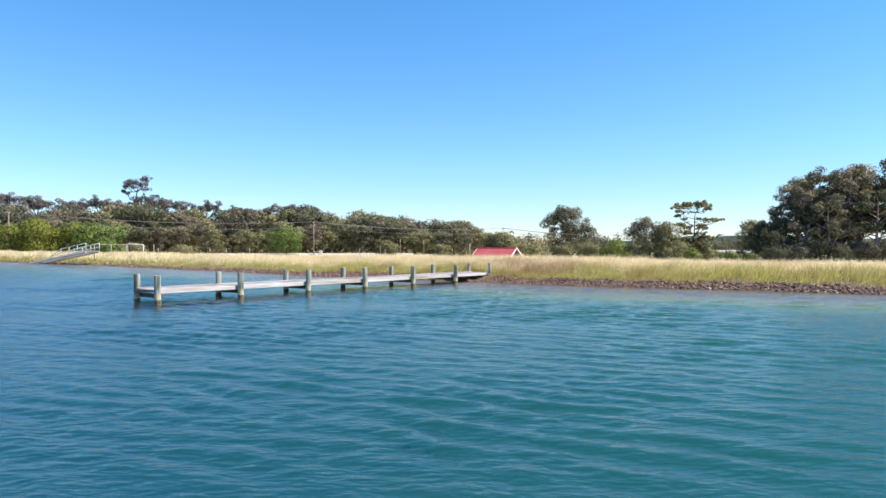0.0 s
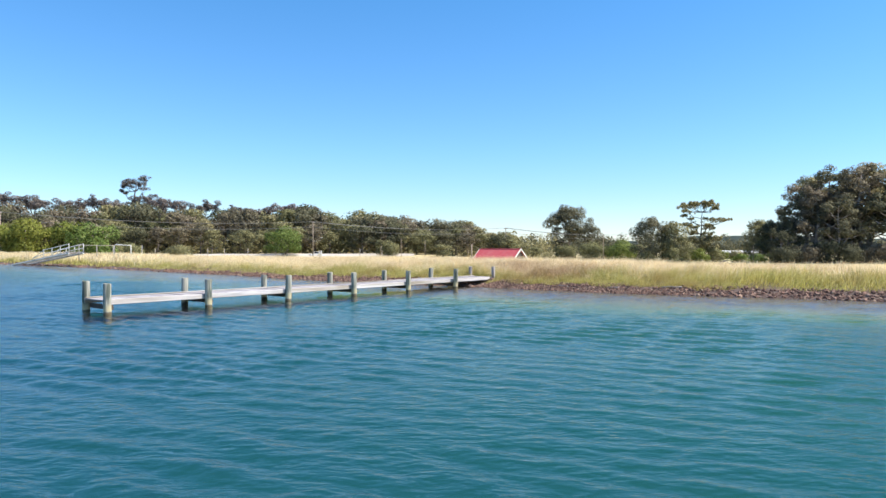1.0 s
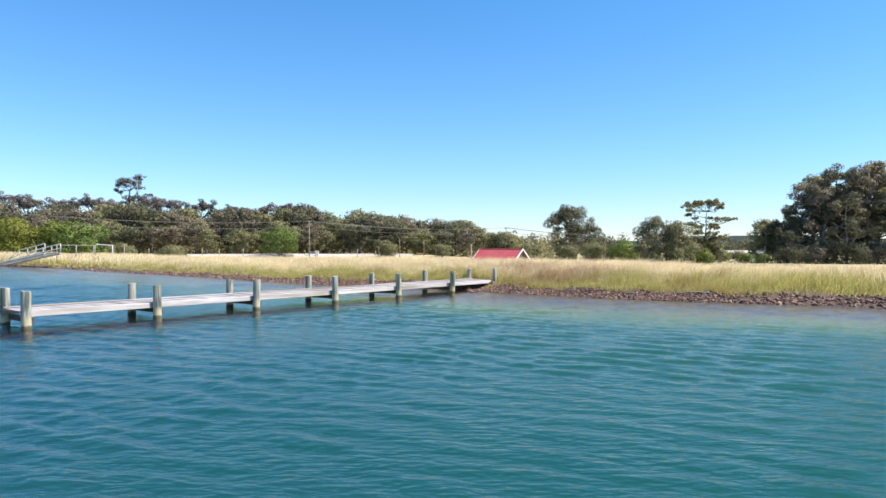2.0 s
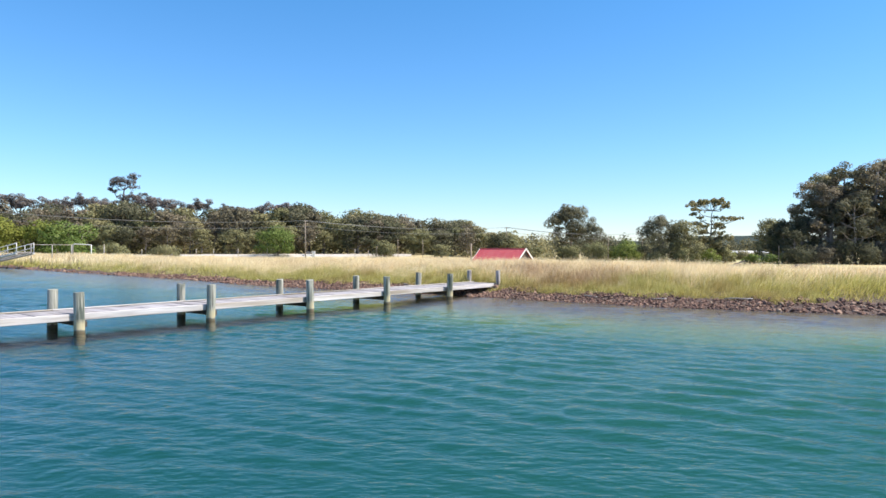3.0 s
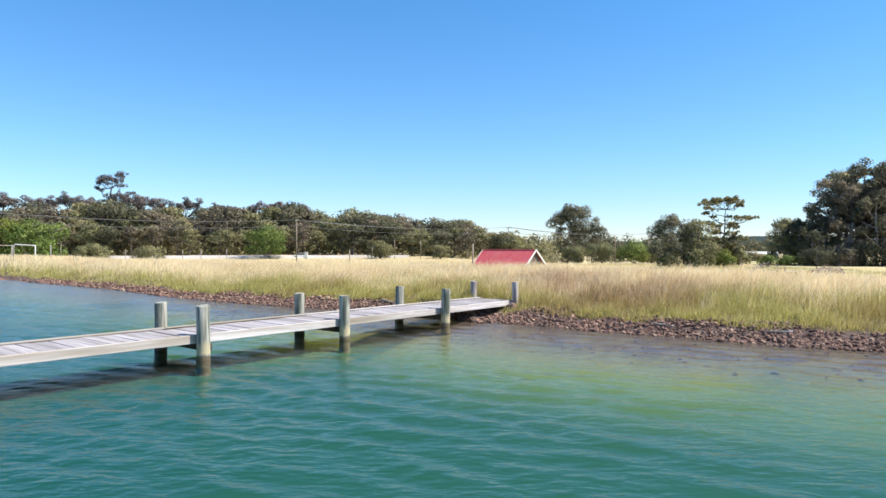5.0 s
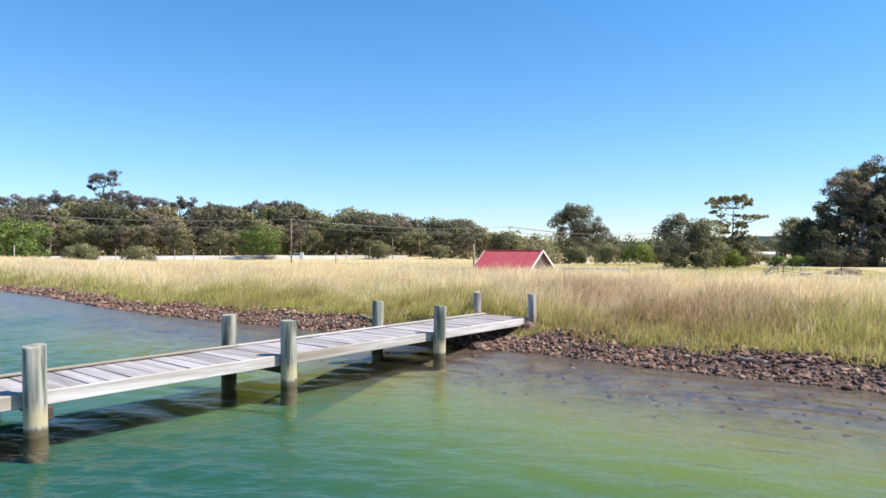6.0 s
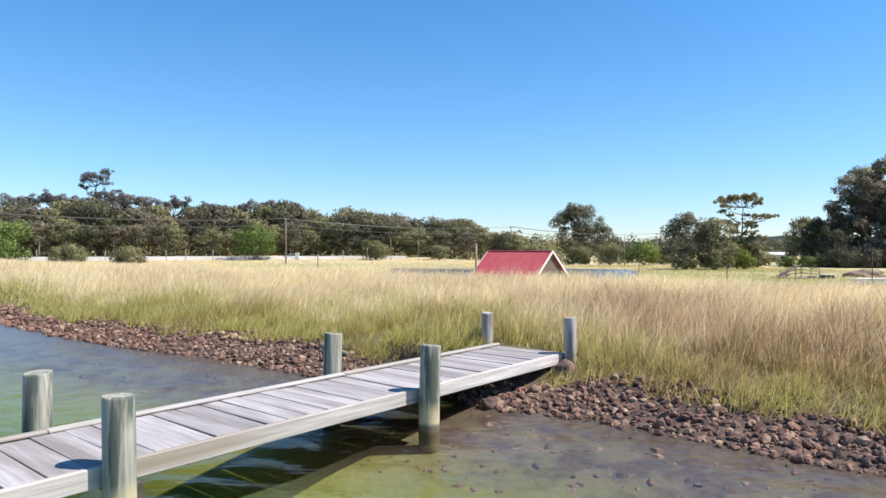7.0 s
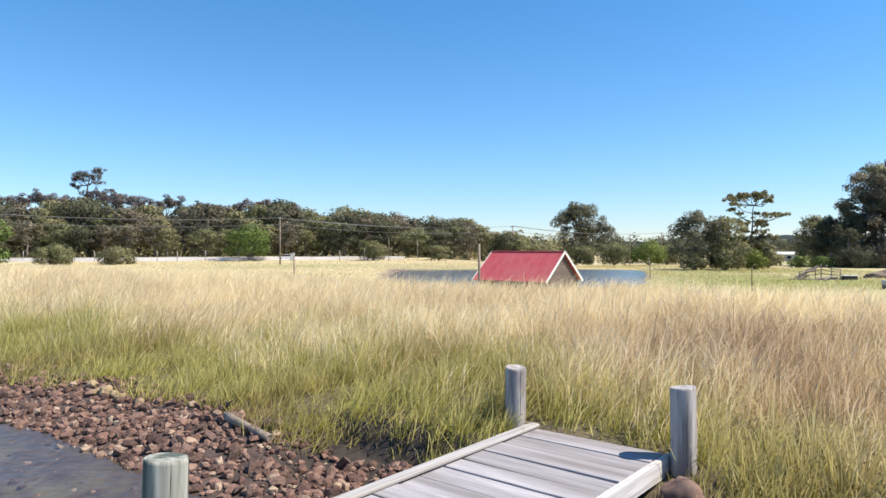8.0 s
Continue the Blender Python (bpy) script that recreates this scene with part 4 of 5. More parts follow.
for x, y, h, sp, sd in ((-84.5, 138, 7.6, 5.2, 71), (-79, 136, 9.2, 5.6, 70), (-74, 140, 9.6, 5.0, 72)):
    bush("wattle_bush", stand(x, y), h, sp, "bright yellow-green wattle bush before the woods", sd, BRIGHT, 0.26, 70)
bush("leafy_tree", stand(-68.5, 139), 9.8, 5.2, "green leafy tree beside yellow-green wattles", 69, FRESH, 0.26, 70)
bush("leafy_tree", stand(-44, 209), 11.0, 6.0, "bright green leafy tree before dark gums", 73, FRESH)
for x, y, h, sp, mt, sd in ((-69, 190, 4.0, 4.0, OLIVE, 74), (-82, 188, 5.0, 4.4, OLIVE, 75), (56, 226, 7, 5.5, OLIVE, 76), (65, 222, 8, 6, FRESH, 77), (48, 230, 5.5, 5, GUM, 78), (126, 284, 4, 4, BRIGHT, 82), (135, 287, 4.2, 4.5, GUM, 83), (152, 284, 4.5, 5, GUM, 84), (73, 230, 6, 5, GUM, 85),
                            (70, 172, 4.5, 3.2, BRIGHT, 79), (5, 210, 4.5, 3, OLIVE, 80), (-12, 208, 5.5, 4, GUM, 81)):
    bush("round_bush", stand(x, y), h, sp, "round green bush at the edge of the paddock", sd, mt)

# ---- jetty ----
SPAN, WIDE, DECK_Z = 3.6, 1.66, 0.475


def jetty_at(a, c, z=0.0):
    """A pose on the jetty: a metres from the landward posts (minus: over the water), c metres across."""
    p = HEAD + ALONG * a + ACROSS * c
    return pose(p.x, p.y, z, 0, 0, -41.5)


jetty = empty("jetty", jetty_at(0, 0, 0), label="weathered grey timber jetty on round piles", category="jetty")
inv = jetty.matrix_basis.inverted()


def pile_mesh(i, bottom, top, rad):
    r = random.Random(90 + i)
    zs = [bottom, 0.0, 0.25, 0.6, top - 0.02, top]
    runs = [([(0.012 * math.sin(2 * z + i), 0.012 * math.cos(1.7 * z + 2 * i), z) for z in zs], [rad * 1.02, rad * 1.01, rad, rad * 0.99, rad * 0.98, rad * 0.94], 20)]
    me = tube_mesh("pile", runs, OLD_PILE if i > 11 else PILE)
    tilt = (r.uniform(-0.12, 0.12), r.uniform(-0.12, 0.12))
    for v in me.vertices:
        if v.co.z > top - 0.05:
            v.co.z += v.co.x * tilt[0] + v.co.y * tilt[1]
    return me


for i in range(7):
    for c in (0.035 if i == 5 else 0, WIDE + (0.07 if i == 5 else 0)):
        a = (i - 6) * SPAN + (0.06 if i == 5 and c > 1 else 0)
        p = HEAD + ALONG * a + ACROSS * c
        rad = 0.105 if i == 6 else 0.125
        z0 = float(ground_z(p.x, p.y)) - 0.5
        part("post", pile_mesh(i * 2 + (c > 0), z0, 1.03 + (0.05 if i == 6 and c > 0 else 0.0) + random.Random(i * 7 + int(c)).uniform(-0.02, 0.02), rad), None, jetty, at=inv @ jetty_at(a, c))
r = random.Random(3)
L0, L1 = -6 * SPAN - 0.1, 0.05
EDGE_C = (0.17, WIDE - 0.10)
for c, nm in ((0.17 + 0.05, "kerb"), (EDGE_C[1] - 0.04, "edge_beam")):
    for k in range(6):
        a0 = L0 + (L1 - L0) * k / 6
        ln = (L1 - L0) / 6 - 0.006
        if nm == "kerb":
            b = box_bm(0.10, ln, 0.035, 0.010)
            part(nm, b, EDGE, jetty, at=inv @ jetty_at(a0 + ln / 2, c, DECK_Z + 0.0175 + 0.005) @ pose(0, 0, 0, 0, r.uniform(-2, 2), r.uniform(-0.1, 0.1)))
            part("edge_beam", box_bm(0.06, ln, 0.17, 0.006), EDGE, jetty, at=inv @ jetty_at(a0 + ln / 2, 0.14, DECK_Z - 0.085))
        else:
            part(nm, box_bm(0.055, ln, 0.17, 0.010), FASCIA, jetty, at=inv @ jetty_at(a0 + ln / 2, c + 0.012, DECK_Z - 0.085 + 0.004))
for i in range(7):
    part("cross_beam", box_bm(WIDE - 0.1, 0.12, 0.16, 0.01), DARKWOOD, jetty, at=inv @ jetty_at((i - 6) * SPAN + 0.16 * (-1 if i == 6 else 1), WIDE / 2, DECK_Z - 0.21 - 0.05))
a = L0
while a < L1 - 0.1:
    w = r.choice((0.24, 0.265, 0.29))
    ln = EDGE_C[1] - 0.062 - 0.175
    b = box_bm(ln, w - r.choice((0.006, 0.009, 0.014, 0.024)), 0.045, 0.004)
    part("plank", b, DECK, jetty, at=inv @ jetty_at(a + w / 2, 0.175 + ln / 2, DECK_Z - 0.0225 + r.uniform(-0.010, 0.006)) @ pose(0, 0, 0, r.uniform(-1.2, 1.2), r.uniform(-0.4, 0.4), r.uniform(-0.45, 0.45)))
    a += w

# ---- shed ----
SHED_TURN = -44
shed = empty("shed", pose(7.75, 81.4, 0, 0, 0, SHED_TURN), label="small shed with a faded red tin gable roof", category="shed")
HL, HW, RIDGE, EAVE, FLOOR = 2.85, 2.1, 1.95, 0.0, -2.1
for sgn in (-1, 1):
    n_p = 8
    for k in range(n_p):
        x0 = -HL - 0.15 + (2 * HL + 0.3) * (k + 0.5) / n_p
        sl = math.hypot(HW + 0.15, RIDGE - EAVE)
        m = pose(x0, sgn * (HW + 0.15) / 2, (RIDGE + EAVE) / 2, 0, 0, 0) @ Matrix.Rotation(-sgn * math.atan2(RIDGE - EAVE, HW + 0.15), 4, "X")
        b = box_bm((2 * HL + 0.3) / n_p - 0.004, sl, 0.03, 0.004)
        for j in range(3):
            box_bm(0.03, sl, 0.02, 0.0, pose(-0.25 + 0.25 * j, 0, 0.02), b)
        part("roof_panel", b, ROOF, shed, at=m)
    part("wall", box_bm(2 * HL - 0.3, 0.08, EAVE - FLOOR, 0.01), BOARDS, shed, at=pose(0, sgn * (HW - 0.25), (EAVE + FLOOR) / 2 - 0.02))
part("ridge_cap", box_bm(2 * HL + 0.32, 0.22, 0.05, 0.015), ROOF, shed, at=pose(0, 0, RIDGE + 0.01))
for e in (-1, 1):
    for k in range(17):
        z = FLOOR + 0.1 + k * 0.22
        half = (HW - 0.22) if z < EAVE else max(0.12, (HW - 0.1) * (RIDGE - z - 0.1) / (RIDGE - EAVE))
        if z < RIDGE - 0.25:
            part("board", box_bm(0.04, 2 * half, 0.215, 0.006), BOARDS, shed, at=pose(e * (HL - 0.06), 0, z + 0.1) @ pose(0, 0, 0, 0, -4 * e, 0))
    for sgn in (-1, 1):
        m = pose(e * (HL + 0.17), sgn * (HW + 0.15) / 2, (RIDGE + EAVE) / 2 - 0.03) @ Matrix.Rotation(-sgn * math.atan2(RIDGE - EAVE, HW + 0.15), 4, "X")
        part("bargeboard", box_bm(0.03, math.hypot(HW + 0.15, RIDGE - EAVE) + 0.05, 0.17, 0.004), WHITE, shed, at=m)

part("floor_slab", box_bm(2 * HL - 0.2, 2 * HW - 0.3, 0.25, 0.02), GREYWOOD, shed, at=pose(0, 0, FLOOR + 0.05))

# ---- power line, posts and road ----
def pole_thing(name, x, y, height, rad, label, arms=0, group="", mat=None, category="pole"):
    root = empty(name, stand(x, y), label=label, category=category, group=group)
    part("shaft", tube_mesh("shaft", [([(0, 0, -0.4), (0, 0, height * 0.5), (0, 0, height)], [rad, rad * 0.88, rad * 0.75], 10)], mat or GREYWOOD), None, root)
    for k in range(arms):
        arm = part("crossarm", box_bm(0.1, 2.2, 0.12, 0.01), mat or GREYWOOD, root, at=pose(0.12, 0, height - 0.35 - 0.9 * k, 0, 0, 35))
        for j in (-0.95, 0.0, 0.95):
            part("insulator", tube_mesh("insulator", [([(0, 0, 0), (0, 0, 0.1), (0, 0, 0.16)], [0.04, 0.06, 0.03], 8)], WHITE), None, arm, "small white insulator", at=pose(0, j, 0.06))
    return root


POLES = [(-150, 106, 10.4), (-91, 147, 10.4), (-31.7, 188, 10.8), (27, 229, 10.8), (86, 270, 10.8)]
for x, y, h in POLES:
    pole_thing("power_pole", x, y, h, 0.16, "grey timber power pole carrying wires", 1, "power line")
for j in (-0.95, 0.0, 0.95, 9):
    for (x0, y0, h0), (x1, y1, h1) in zip(POLES, POLES[1:]):
        off = Vector((-math.sin(radians(35)), math.cos(radians(35)), 0)) * (j if j < 5 else 0.1)
        a = Vector((x0, y0, float(ground_z(x0, y0)) + h0 - (0.12 if j < 5 else 1.6))) + off
        b = Vector((x1, y1, float(ground_z(x1, y1)) + h1 - (0.12 if j < 5 else 1.6))) + off
        pts = [a.lerp(b, t / 12) - Vector((0, 0, 1.3 * 4 * (t / 12) * (1 - t / 12))) for t in range(13)]
        ob = part("power_wire", tube_mesh("power_wire", [(pts, [0.035] * 13, 5)], WIRE), None, None)
        tagged(ob, "thin sagging wire strung between power poles", "wire", "power wires")
for x, y, h in ((-7.8, 204, 5.6), (-0.6, 206, 5.2), (4.07, 77, 3.6), (54, 205, 8.5), (-14, 205, 3.4)):
    pole_thing("timber_post", x, y, h, 0.09, "slim grey timber post standing in grass", 0, "paddock posts", category="post")
for x, y, h in ((29.3, 93, 2.4), (45.5, 96, 4.2), (31.1, 124, 3.0)):
    pole_thing("timber_post", x, y, h, 0.05, "thin dark post standing in the paddock", 0, "paddock posts", DARKWOOD, category="post")
pole_thing("timber_post", -5.2, 66.0, 1.3, 0.04, "short thin grey post in the dry grass", 0, "paddock posts", category="post")
for x in (-99, -97 + 15.5, -66, -61, -54, -45.6, -20.3, -113):
    pole_thing("roadside_post", x, 205, 2.7, 0.10, "pale weathered post beside the road", 0, "roadside posts", EDGE, category="post")

rx = np.linspace(-190, -4, 70)
mid = np.interp(rx, [-190, -60, -4], [203, 212, 216])
wid = np.interp(rx, [-190, -40, -4], [9.0, 8.0, 3.0])
rows = [np.stack([rx, mid + o * wid, ground_z(rx, mid + o * wid) + h], 1) for o, h in ((-0.75, -0.25), (-0.52, 0.55), (-0.40, 0.72), (0.5, 0.66), (0.62, -0.15))]
n_r = len(rx)
idx = np.arange(5 * n_r).reshape(5, n_r)
road = part("road", np_mesh("road", np.concatenate(rows), [np.stack([idx[:-1, :-1], idx[:-1, 1:], idx[1:, 1:], idx[1:, :-1]], -1).reshape(-1, 4)], GRAVEL, None, True), None, None)
tagged(road, "pale gravel road along the woods", "road", kind="structure")

cabinet = empty("white_cabinet", stand(-32.5, 206.5), label="white upright cabinet beside the gravel road", category="cabinet")
part("body", box_bm(0.9, 0.7, 1.9, 0.03), WHITE, cabinet, at=pose(0, 0, 0.95))
part("cap", box_bm(1.0, 0.8, 0.08, 0.02), WHITE, cabinet, at=pose(0, 0, 1.94))
part("plinth", box_bm(1.1, 0.9, 0.3, 0.02), GRAVEL, cabinet, at=pose(0, 0, 0.05))

# ---- parked car ----
CARPAINT = surface("white_car_paint", (0.74, 0.74, 0.74), (0.80, 0.80, 0.80), 6, 0.25, bump_s=0)
GLASS = surface("dark_window", (0.02, 0.025, 0.03), (0.03, 0.035, 0.04), 4, 0.08, bump_s=0)
TYRE = surface("tyre", (0.02, 0.02, 0.02), (0.04, 0.04, 0.04), 20, 0.9)


def car_at(m, label):
    car = empty("car", m, label=label, category="car", group="parked cars")
    b = bmesh.new()
    prof = [(-2.1, 0.35), (-2.15, 0.75), (-1.9, 0.95), (-0.9, 1.0), (-0.9, 0.99), (1.6, 1.0), (2.05, 0.9), (2.15, 0.5), (2.1, 0.35)]
    vs = [[b.verts.new((x, sd, z)) for x, z in prof] for sd in (-0.85, 0.85)]
    b.faces.new(vs[0])
    b.faces.new(list(reversed(vs[1])))
    for i in range(len(prof)):
        j = (i + 1) % len(prof)
        b.faces.new((vs[0][j], vs[0][i], vs[1][i], vs[1][j]))
    bmesh.ops.recalc_face_normals(b, faces=b.faces[:])
    part("body", b, CARPAINT, car)
    cb = box_bm(2.4, 1.45, 0.5, 0.12, pose(0.25, 0, 1.22))
    part("window", cb, GLASS, car)
    part("roof", box_bm(1.9, 1.4, 0.06, 0.03, pose(0.3, 0, 1.48)), CARPAINT, car)
    for x in (-1.35, 1.3):
        for sd in (-0.8, 0.8):
            part("wheel", tube_mesh("wheel", [([(x, sd - 0.1, 0.32), (x, sd + 0.1, 0.32)], [0.32, 0.32], 14)], TYRE), None, car)
    return car


car_at(stand(-75.7, 203.5, 4), "white car parked on the gravel road")
car_at(stand(-34.8, 210.5, 3), "pale car parked behind a white cabinet")

# ---- boat ramp with handrails on the far bank ----
ramp_deck = empty("boat_ramp", pose(0, 0, 0), label="long sloping timber ramp with pale handrails", category="ramp")
A, B = Vector((-38.7, 74.6, 1.5)), Vector((-49.4, 82.6, 0.02))
d = (B - A).normalized()
side = Vector((-d.y, d.x, 0)).normalized() * -1
for o in (0.0, 1.5):
    pts = [A + side * o, B + side * o]
    part("stringer", tube_mesh("stringer", [(pts, [0.11, 0.11], 4)], WHITE, False), None, ramp_deck)
for k in range(22):
    p = A.lerp(B, (k + 0.5) / 22) + side * 0.75
    rot = Matrix((d, side.normalized(), d.cross(side.normalized()))).transposed().to_4x4()
    part("tread", box_bm(0.28, 1.7, 0.05, 0.005), EDGE, ramp_deck, at=Matrix.Translation(p + Vector((0, 0, 0.12))) @ rot)
for o in (0.0, 1.5):
    for hgt in (0.55, 0.98):
        rail = part("handrail", tube_mesh("handrail", [([A + side * o + Vector((0, 0, hgt)), A.lerp(B, 0.42) + side * o + Vector((0, 0, hgt * 0.95)), A.lerp(B, 0.62) + side * o + Vector((0, 0, 0.25))], [0.035] * 3, 8)], WHITE), None, ramp_deck)
    for k in range(4):
        p = A.lerp(B, k / 3 * 0.42) + side * o
        part("rail_post", tube_mesh("rail_post", [([p, p + Vector((0, 0, 1.0))], [0.035, 0.035], 8)], WHITE), None, rail)
fence = empty("rail_fence", pose(0, 0, 0), label="low pale pipe rail fence along the bank", category="fence")
F = [Vector((-39.8, 78.8, 0)), Vector((-38.6, 80.4, 0)), Vector((-37.4, 81.8, 0)), Vector((-34.6, 83.0, 0))]
for p, h in zip(F, (2.4, 2.35, 2.38, 2.40)):
    part("post", tube_mesh("post", [([p + Vector((0, 0, 0.4)), p + Vector((0, 0, h))], [0.045, 0.04], 8)], EDGE), None, fence)
for (p, q), zz in zip(zip(F[:3], F[1:3]), (2.34, 2.33)):
    part("rail", tube_mesh("rail", [([p + Vector((0, 0, zz)), q + Vector((0, 0, zz))], [0.028, 0.028], 6)], EDGE), None, fence)
g0, g1 = Vector((-37.3, 81.9, 1.2)), Vector((-35.5, 82.1, 1.2))
gate = empty("pipe_gate", pose(0, 0, 0), label="pale bent-pipe gate frame in the grass", category="gate")
part("frame", tube_mesh("frame", [([g0 - Vector((0, 0, 0.6)), g0 + Vector((0, 0, 1.15)), g0.lerp(g1, 0.08) + Vector((0, 0, 1.22)), g1 + Vector((0, 0, 1.12)), g1 - Vector((0, 0, 0.6))], [0.06] * 5, 8)], WHITE), None, gate)

# ---- yard clutter and far farm ----
def log_thing(name, a, b, rad, label, mat=None, bend=0.03):
    a, b = Vector(a), Vector(b)
    r = random.Random(int(a.x * 100))
    pts = [a.lerp(b, t / 4) + Vector((r.uniform(-1, 1), r.uniform(-1, 1), r.uniform(-0.5, 0.5))) * bend for t in range(5)]
    ob = part(name, tube_mesh(name, [(pts, [rad * r.uniform(0.85, 1.1) for _ in pts], 9)], mat or GREYWOOD), None, None)
    return tagged(ob, label, "log")


heap = random.Random(44)
for i in range(14):
    x0, y0 = 54.0 + heap.gauss(0, 2.4), 123 + heap.gauss(0, 1.0)
    ln, turn, rad = heap.uniform(0.5, 1.5), heap.uniform(-0.9, 0.9), heap.uniform(0.05, 0.12)
    dx, dy = ln * math.cos(turn), ln * math.sin(turn)
    lift = rad + 0.5 * heap.random() * math.exp(-((x0 - 54.0) / 2.0) ** 2)
    log_thing("log", (x0 - dx, y0 - dy, float(ground_z(x0 - dx, y0 - dy)) + rad * 0.8), (x0 + dx, y0 + dy, float(ground_z(x0 + dx, y0 + dy)) + lift), rad,
              "weathered grey log in a loose heap", heap.choice((GREYWOOD, DARKWOOD, BARK)), 0.08)
shelter = empty("low_shelter", stand(57.4, 122.5, -12), label="low rusty shelter with a pale flat top", category="shelter")
part("body", box_bm(1.6, 1.1, 0.55, 0.04), DARKWOOD, shelter, at=pose(0, 0, 0.27))
part("top", box_bm(1.8, 1.3, 0.08, 0.02), WHITE, shelter, at=pose(0, 0, 0.58))
pen = empty("timber_pen", stand(52.6, 126), label="small weathered timber stock pen with a sloping loading ramp", category="pen")
PEN = [(0.0, 0.0, 1.0), (1.1, 0.3, 1.3), (2.2, -0.1, 1.7), (3.2, 0.2, 2.0), (4.6, 0.1, 1.5), (6.0, 0.3, 1.4)]
for px_, py_, h in PEN:
    part("post", tube_mesh("post", [([(px_, py_, -0.3), (px_ + 0.03, py_, h)], [0.08, 0.07], 8)], GREYWOOD), None, pen)
for (ax, ay, ah), (bx, by, bh) in zip(PEN, PEN[1:]):
    for f in (0.35, 0.65, 0.92):
        part("rail", tube_mesh("rail", [([(ax, ay - 0.08, ah * f), (bx, by - 0.08, bh * f)], [0.055, 0.05], 6)], heap.choice((GREYWOOD, DARKWOOD))), None, pen)
part("ramp", box_bm(3.6, 0.9, 0.10, 0.01), GREYWOOD, pen, at=pose(1.6, 0.7, 0.95, 0, -26, 3))
mound = bmesh.new()
bmesh.ops.create_icosphere(mound, subdivisions=4, radius=1)
for v in mound.verts:
    k = 1 + 0.30 * noise.noise(v.co * 1.6) + 0.10 * noise.noise(v.co * 5)
    v.co = Vector((v.co.x * 3.2 * k, v.co.y * 1.8 * k, v.co.z * 1.2 * k))
SOIL = surface("brown_soil", (0.11, 0.075, 0.055), (0.20, 0.145, 0.11), 2.0, 0.95, bump_s=0.6, bump_d=0.1, c3=(0.24, 0.19, 0.12), scale2=0.4)
tagged(part("earth_mound", mound, SOIL, None, at=stand(67.5, 129)), "low heap of bare brown earth in the paddock", "earth mound")
trough = empty("pale_tank", stand(47.9, 100, -4), label="long low pale tank lying in the dry grass", category="tank")
part("body", box_bm(3.3, 1.3, 0.45, 0.08), WHITE, trough, at=pose(0, 0, 0.58))
part("base", box_bm(3.2, 1.2, 0.5, 0.03), GREYWOOD, trough, at=pose(0, 0, 0.12))
part("lid", box_bm(3.4, 1.4, 0.05, 0.02), WHITE, trough, at=pose(0, 0, 0.83))
farm = empty("farm_building", stand(146, 306, -12), label="low pale farm building with a light roof", category="building")
part("wall", box_bm(16, 7, 2.8, 0.05), GRAVEL, farm, at=pose(0, 0, 1.4))
for sgn in (-1, 1):
    part("roof", box_bm(16.8, 4.1, 0.1, 0.02), WHITE, farm, at=pose(0, sgn * 1.9, 3.3, -sgn * 15, 0, 0))
for x in (-5, 0, 5):
    part("window", box_bm(1.6, 0.06, 1.0, 0.01), GLASS, farm, at=pose(x, -3.53, 1.6))

# ---- distant wooded ridge ----
RIDGE_LEAF = leaf_material("distant_woods", (0.030, 0.045, 0.042), (0.050, 0.068, 0.060), (0.075, 0.09, 0.078), 0.1)
fx = np.linspace(-900, 1300, 800)
top = 9 + 4 * lumps(fx, 0 * fx, 120, 2.0) + 1.6 * lumps(fx, 0 * fx, 14, 1.0) + np.clip((fx - 300) / 60, 0, 1) * 5
yy = 880 + 30 * lumps(fx, 0 * fx, 90, 4.0)
rows = [np.stack([fx, yy + o, np.where(o > -1, -8, 1) * 0 + h], 1) for o, h in ((-70.0, np.full_like(fx, -9)), (-30.0, top * 0.55), (0.0, top), (60.0, np.full_like(fx, -9)))]
idx = np.arange(4 * len(fx)).reshape(4, -1)
ridge = part("backdrop", np_mesh("backdrop", np.concatenate(rows), [np.stack([idx[:-1, :-1], idx[:-1, 1:], idx[1:, 1:], idx[1:, :-1]], -1).reshape(-1, 4)], RIDGE_LEAF, None, False), None, None)
tagged(ridge, "low blue-green wooded ridge on the horizon", "hill", kind="structure")
mid_r = np.random.default_rng(12)
k = 520
mx, my = mid_r.uniform(60, 330, k), mid_r.uniform(420, 520, k)
mr = mid_r.uniform(2.5, 5.0, k)
mz = ground_z(mx, my)
woods = part("far_woods", crown_mesh("far_woods", [((a, b, c + d * mid_r.uniform(0.6, 2.6)), d, 0.9) for a, b, c, d in zip(mx, my, mz, mr)], 0.9, 3.2, DARKGUM, 10), None, None)
tagged(woods, "distant belt of dark trees beyond the paddocks", "woods", kind="stuff")

# ---- stones along the water ----
ICO = [(0, -0.53, 0.85), (0, 0.53, 0.85), (0, -0.53, -0.85), (0, 0.53, -0.85), (0.53, 0.85, 0), (-0.53, 0.85, 0), (0.53, -0.85, 0), (-0.53, -0.85, 0), (0.85, 0, 0.53), (0.85, 0, -0.53), (-0.85, 0, 0.53), (-0.85, 0, -0.53)]
tmp = bmesh.new()
for c in ICO:
    tmp.verts.new(c)
bmesh.ops.convex_hull(tmp, input=tmp.verts[:])
tmp.verts.index_update()
ICO_F = np.array([[v.index for v in f.verts] for f in tmp.faces if len(f.verts) == 3])
tmp.free()
ICO = np.array(ICO)


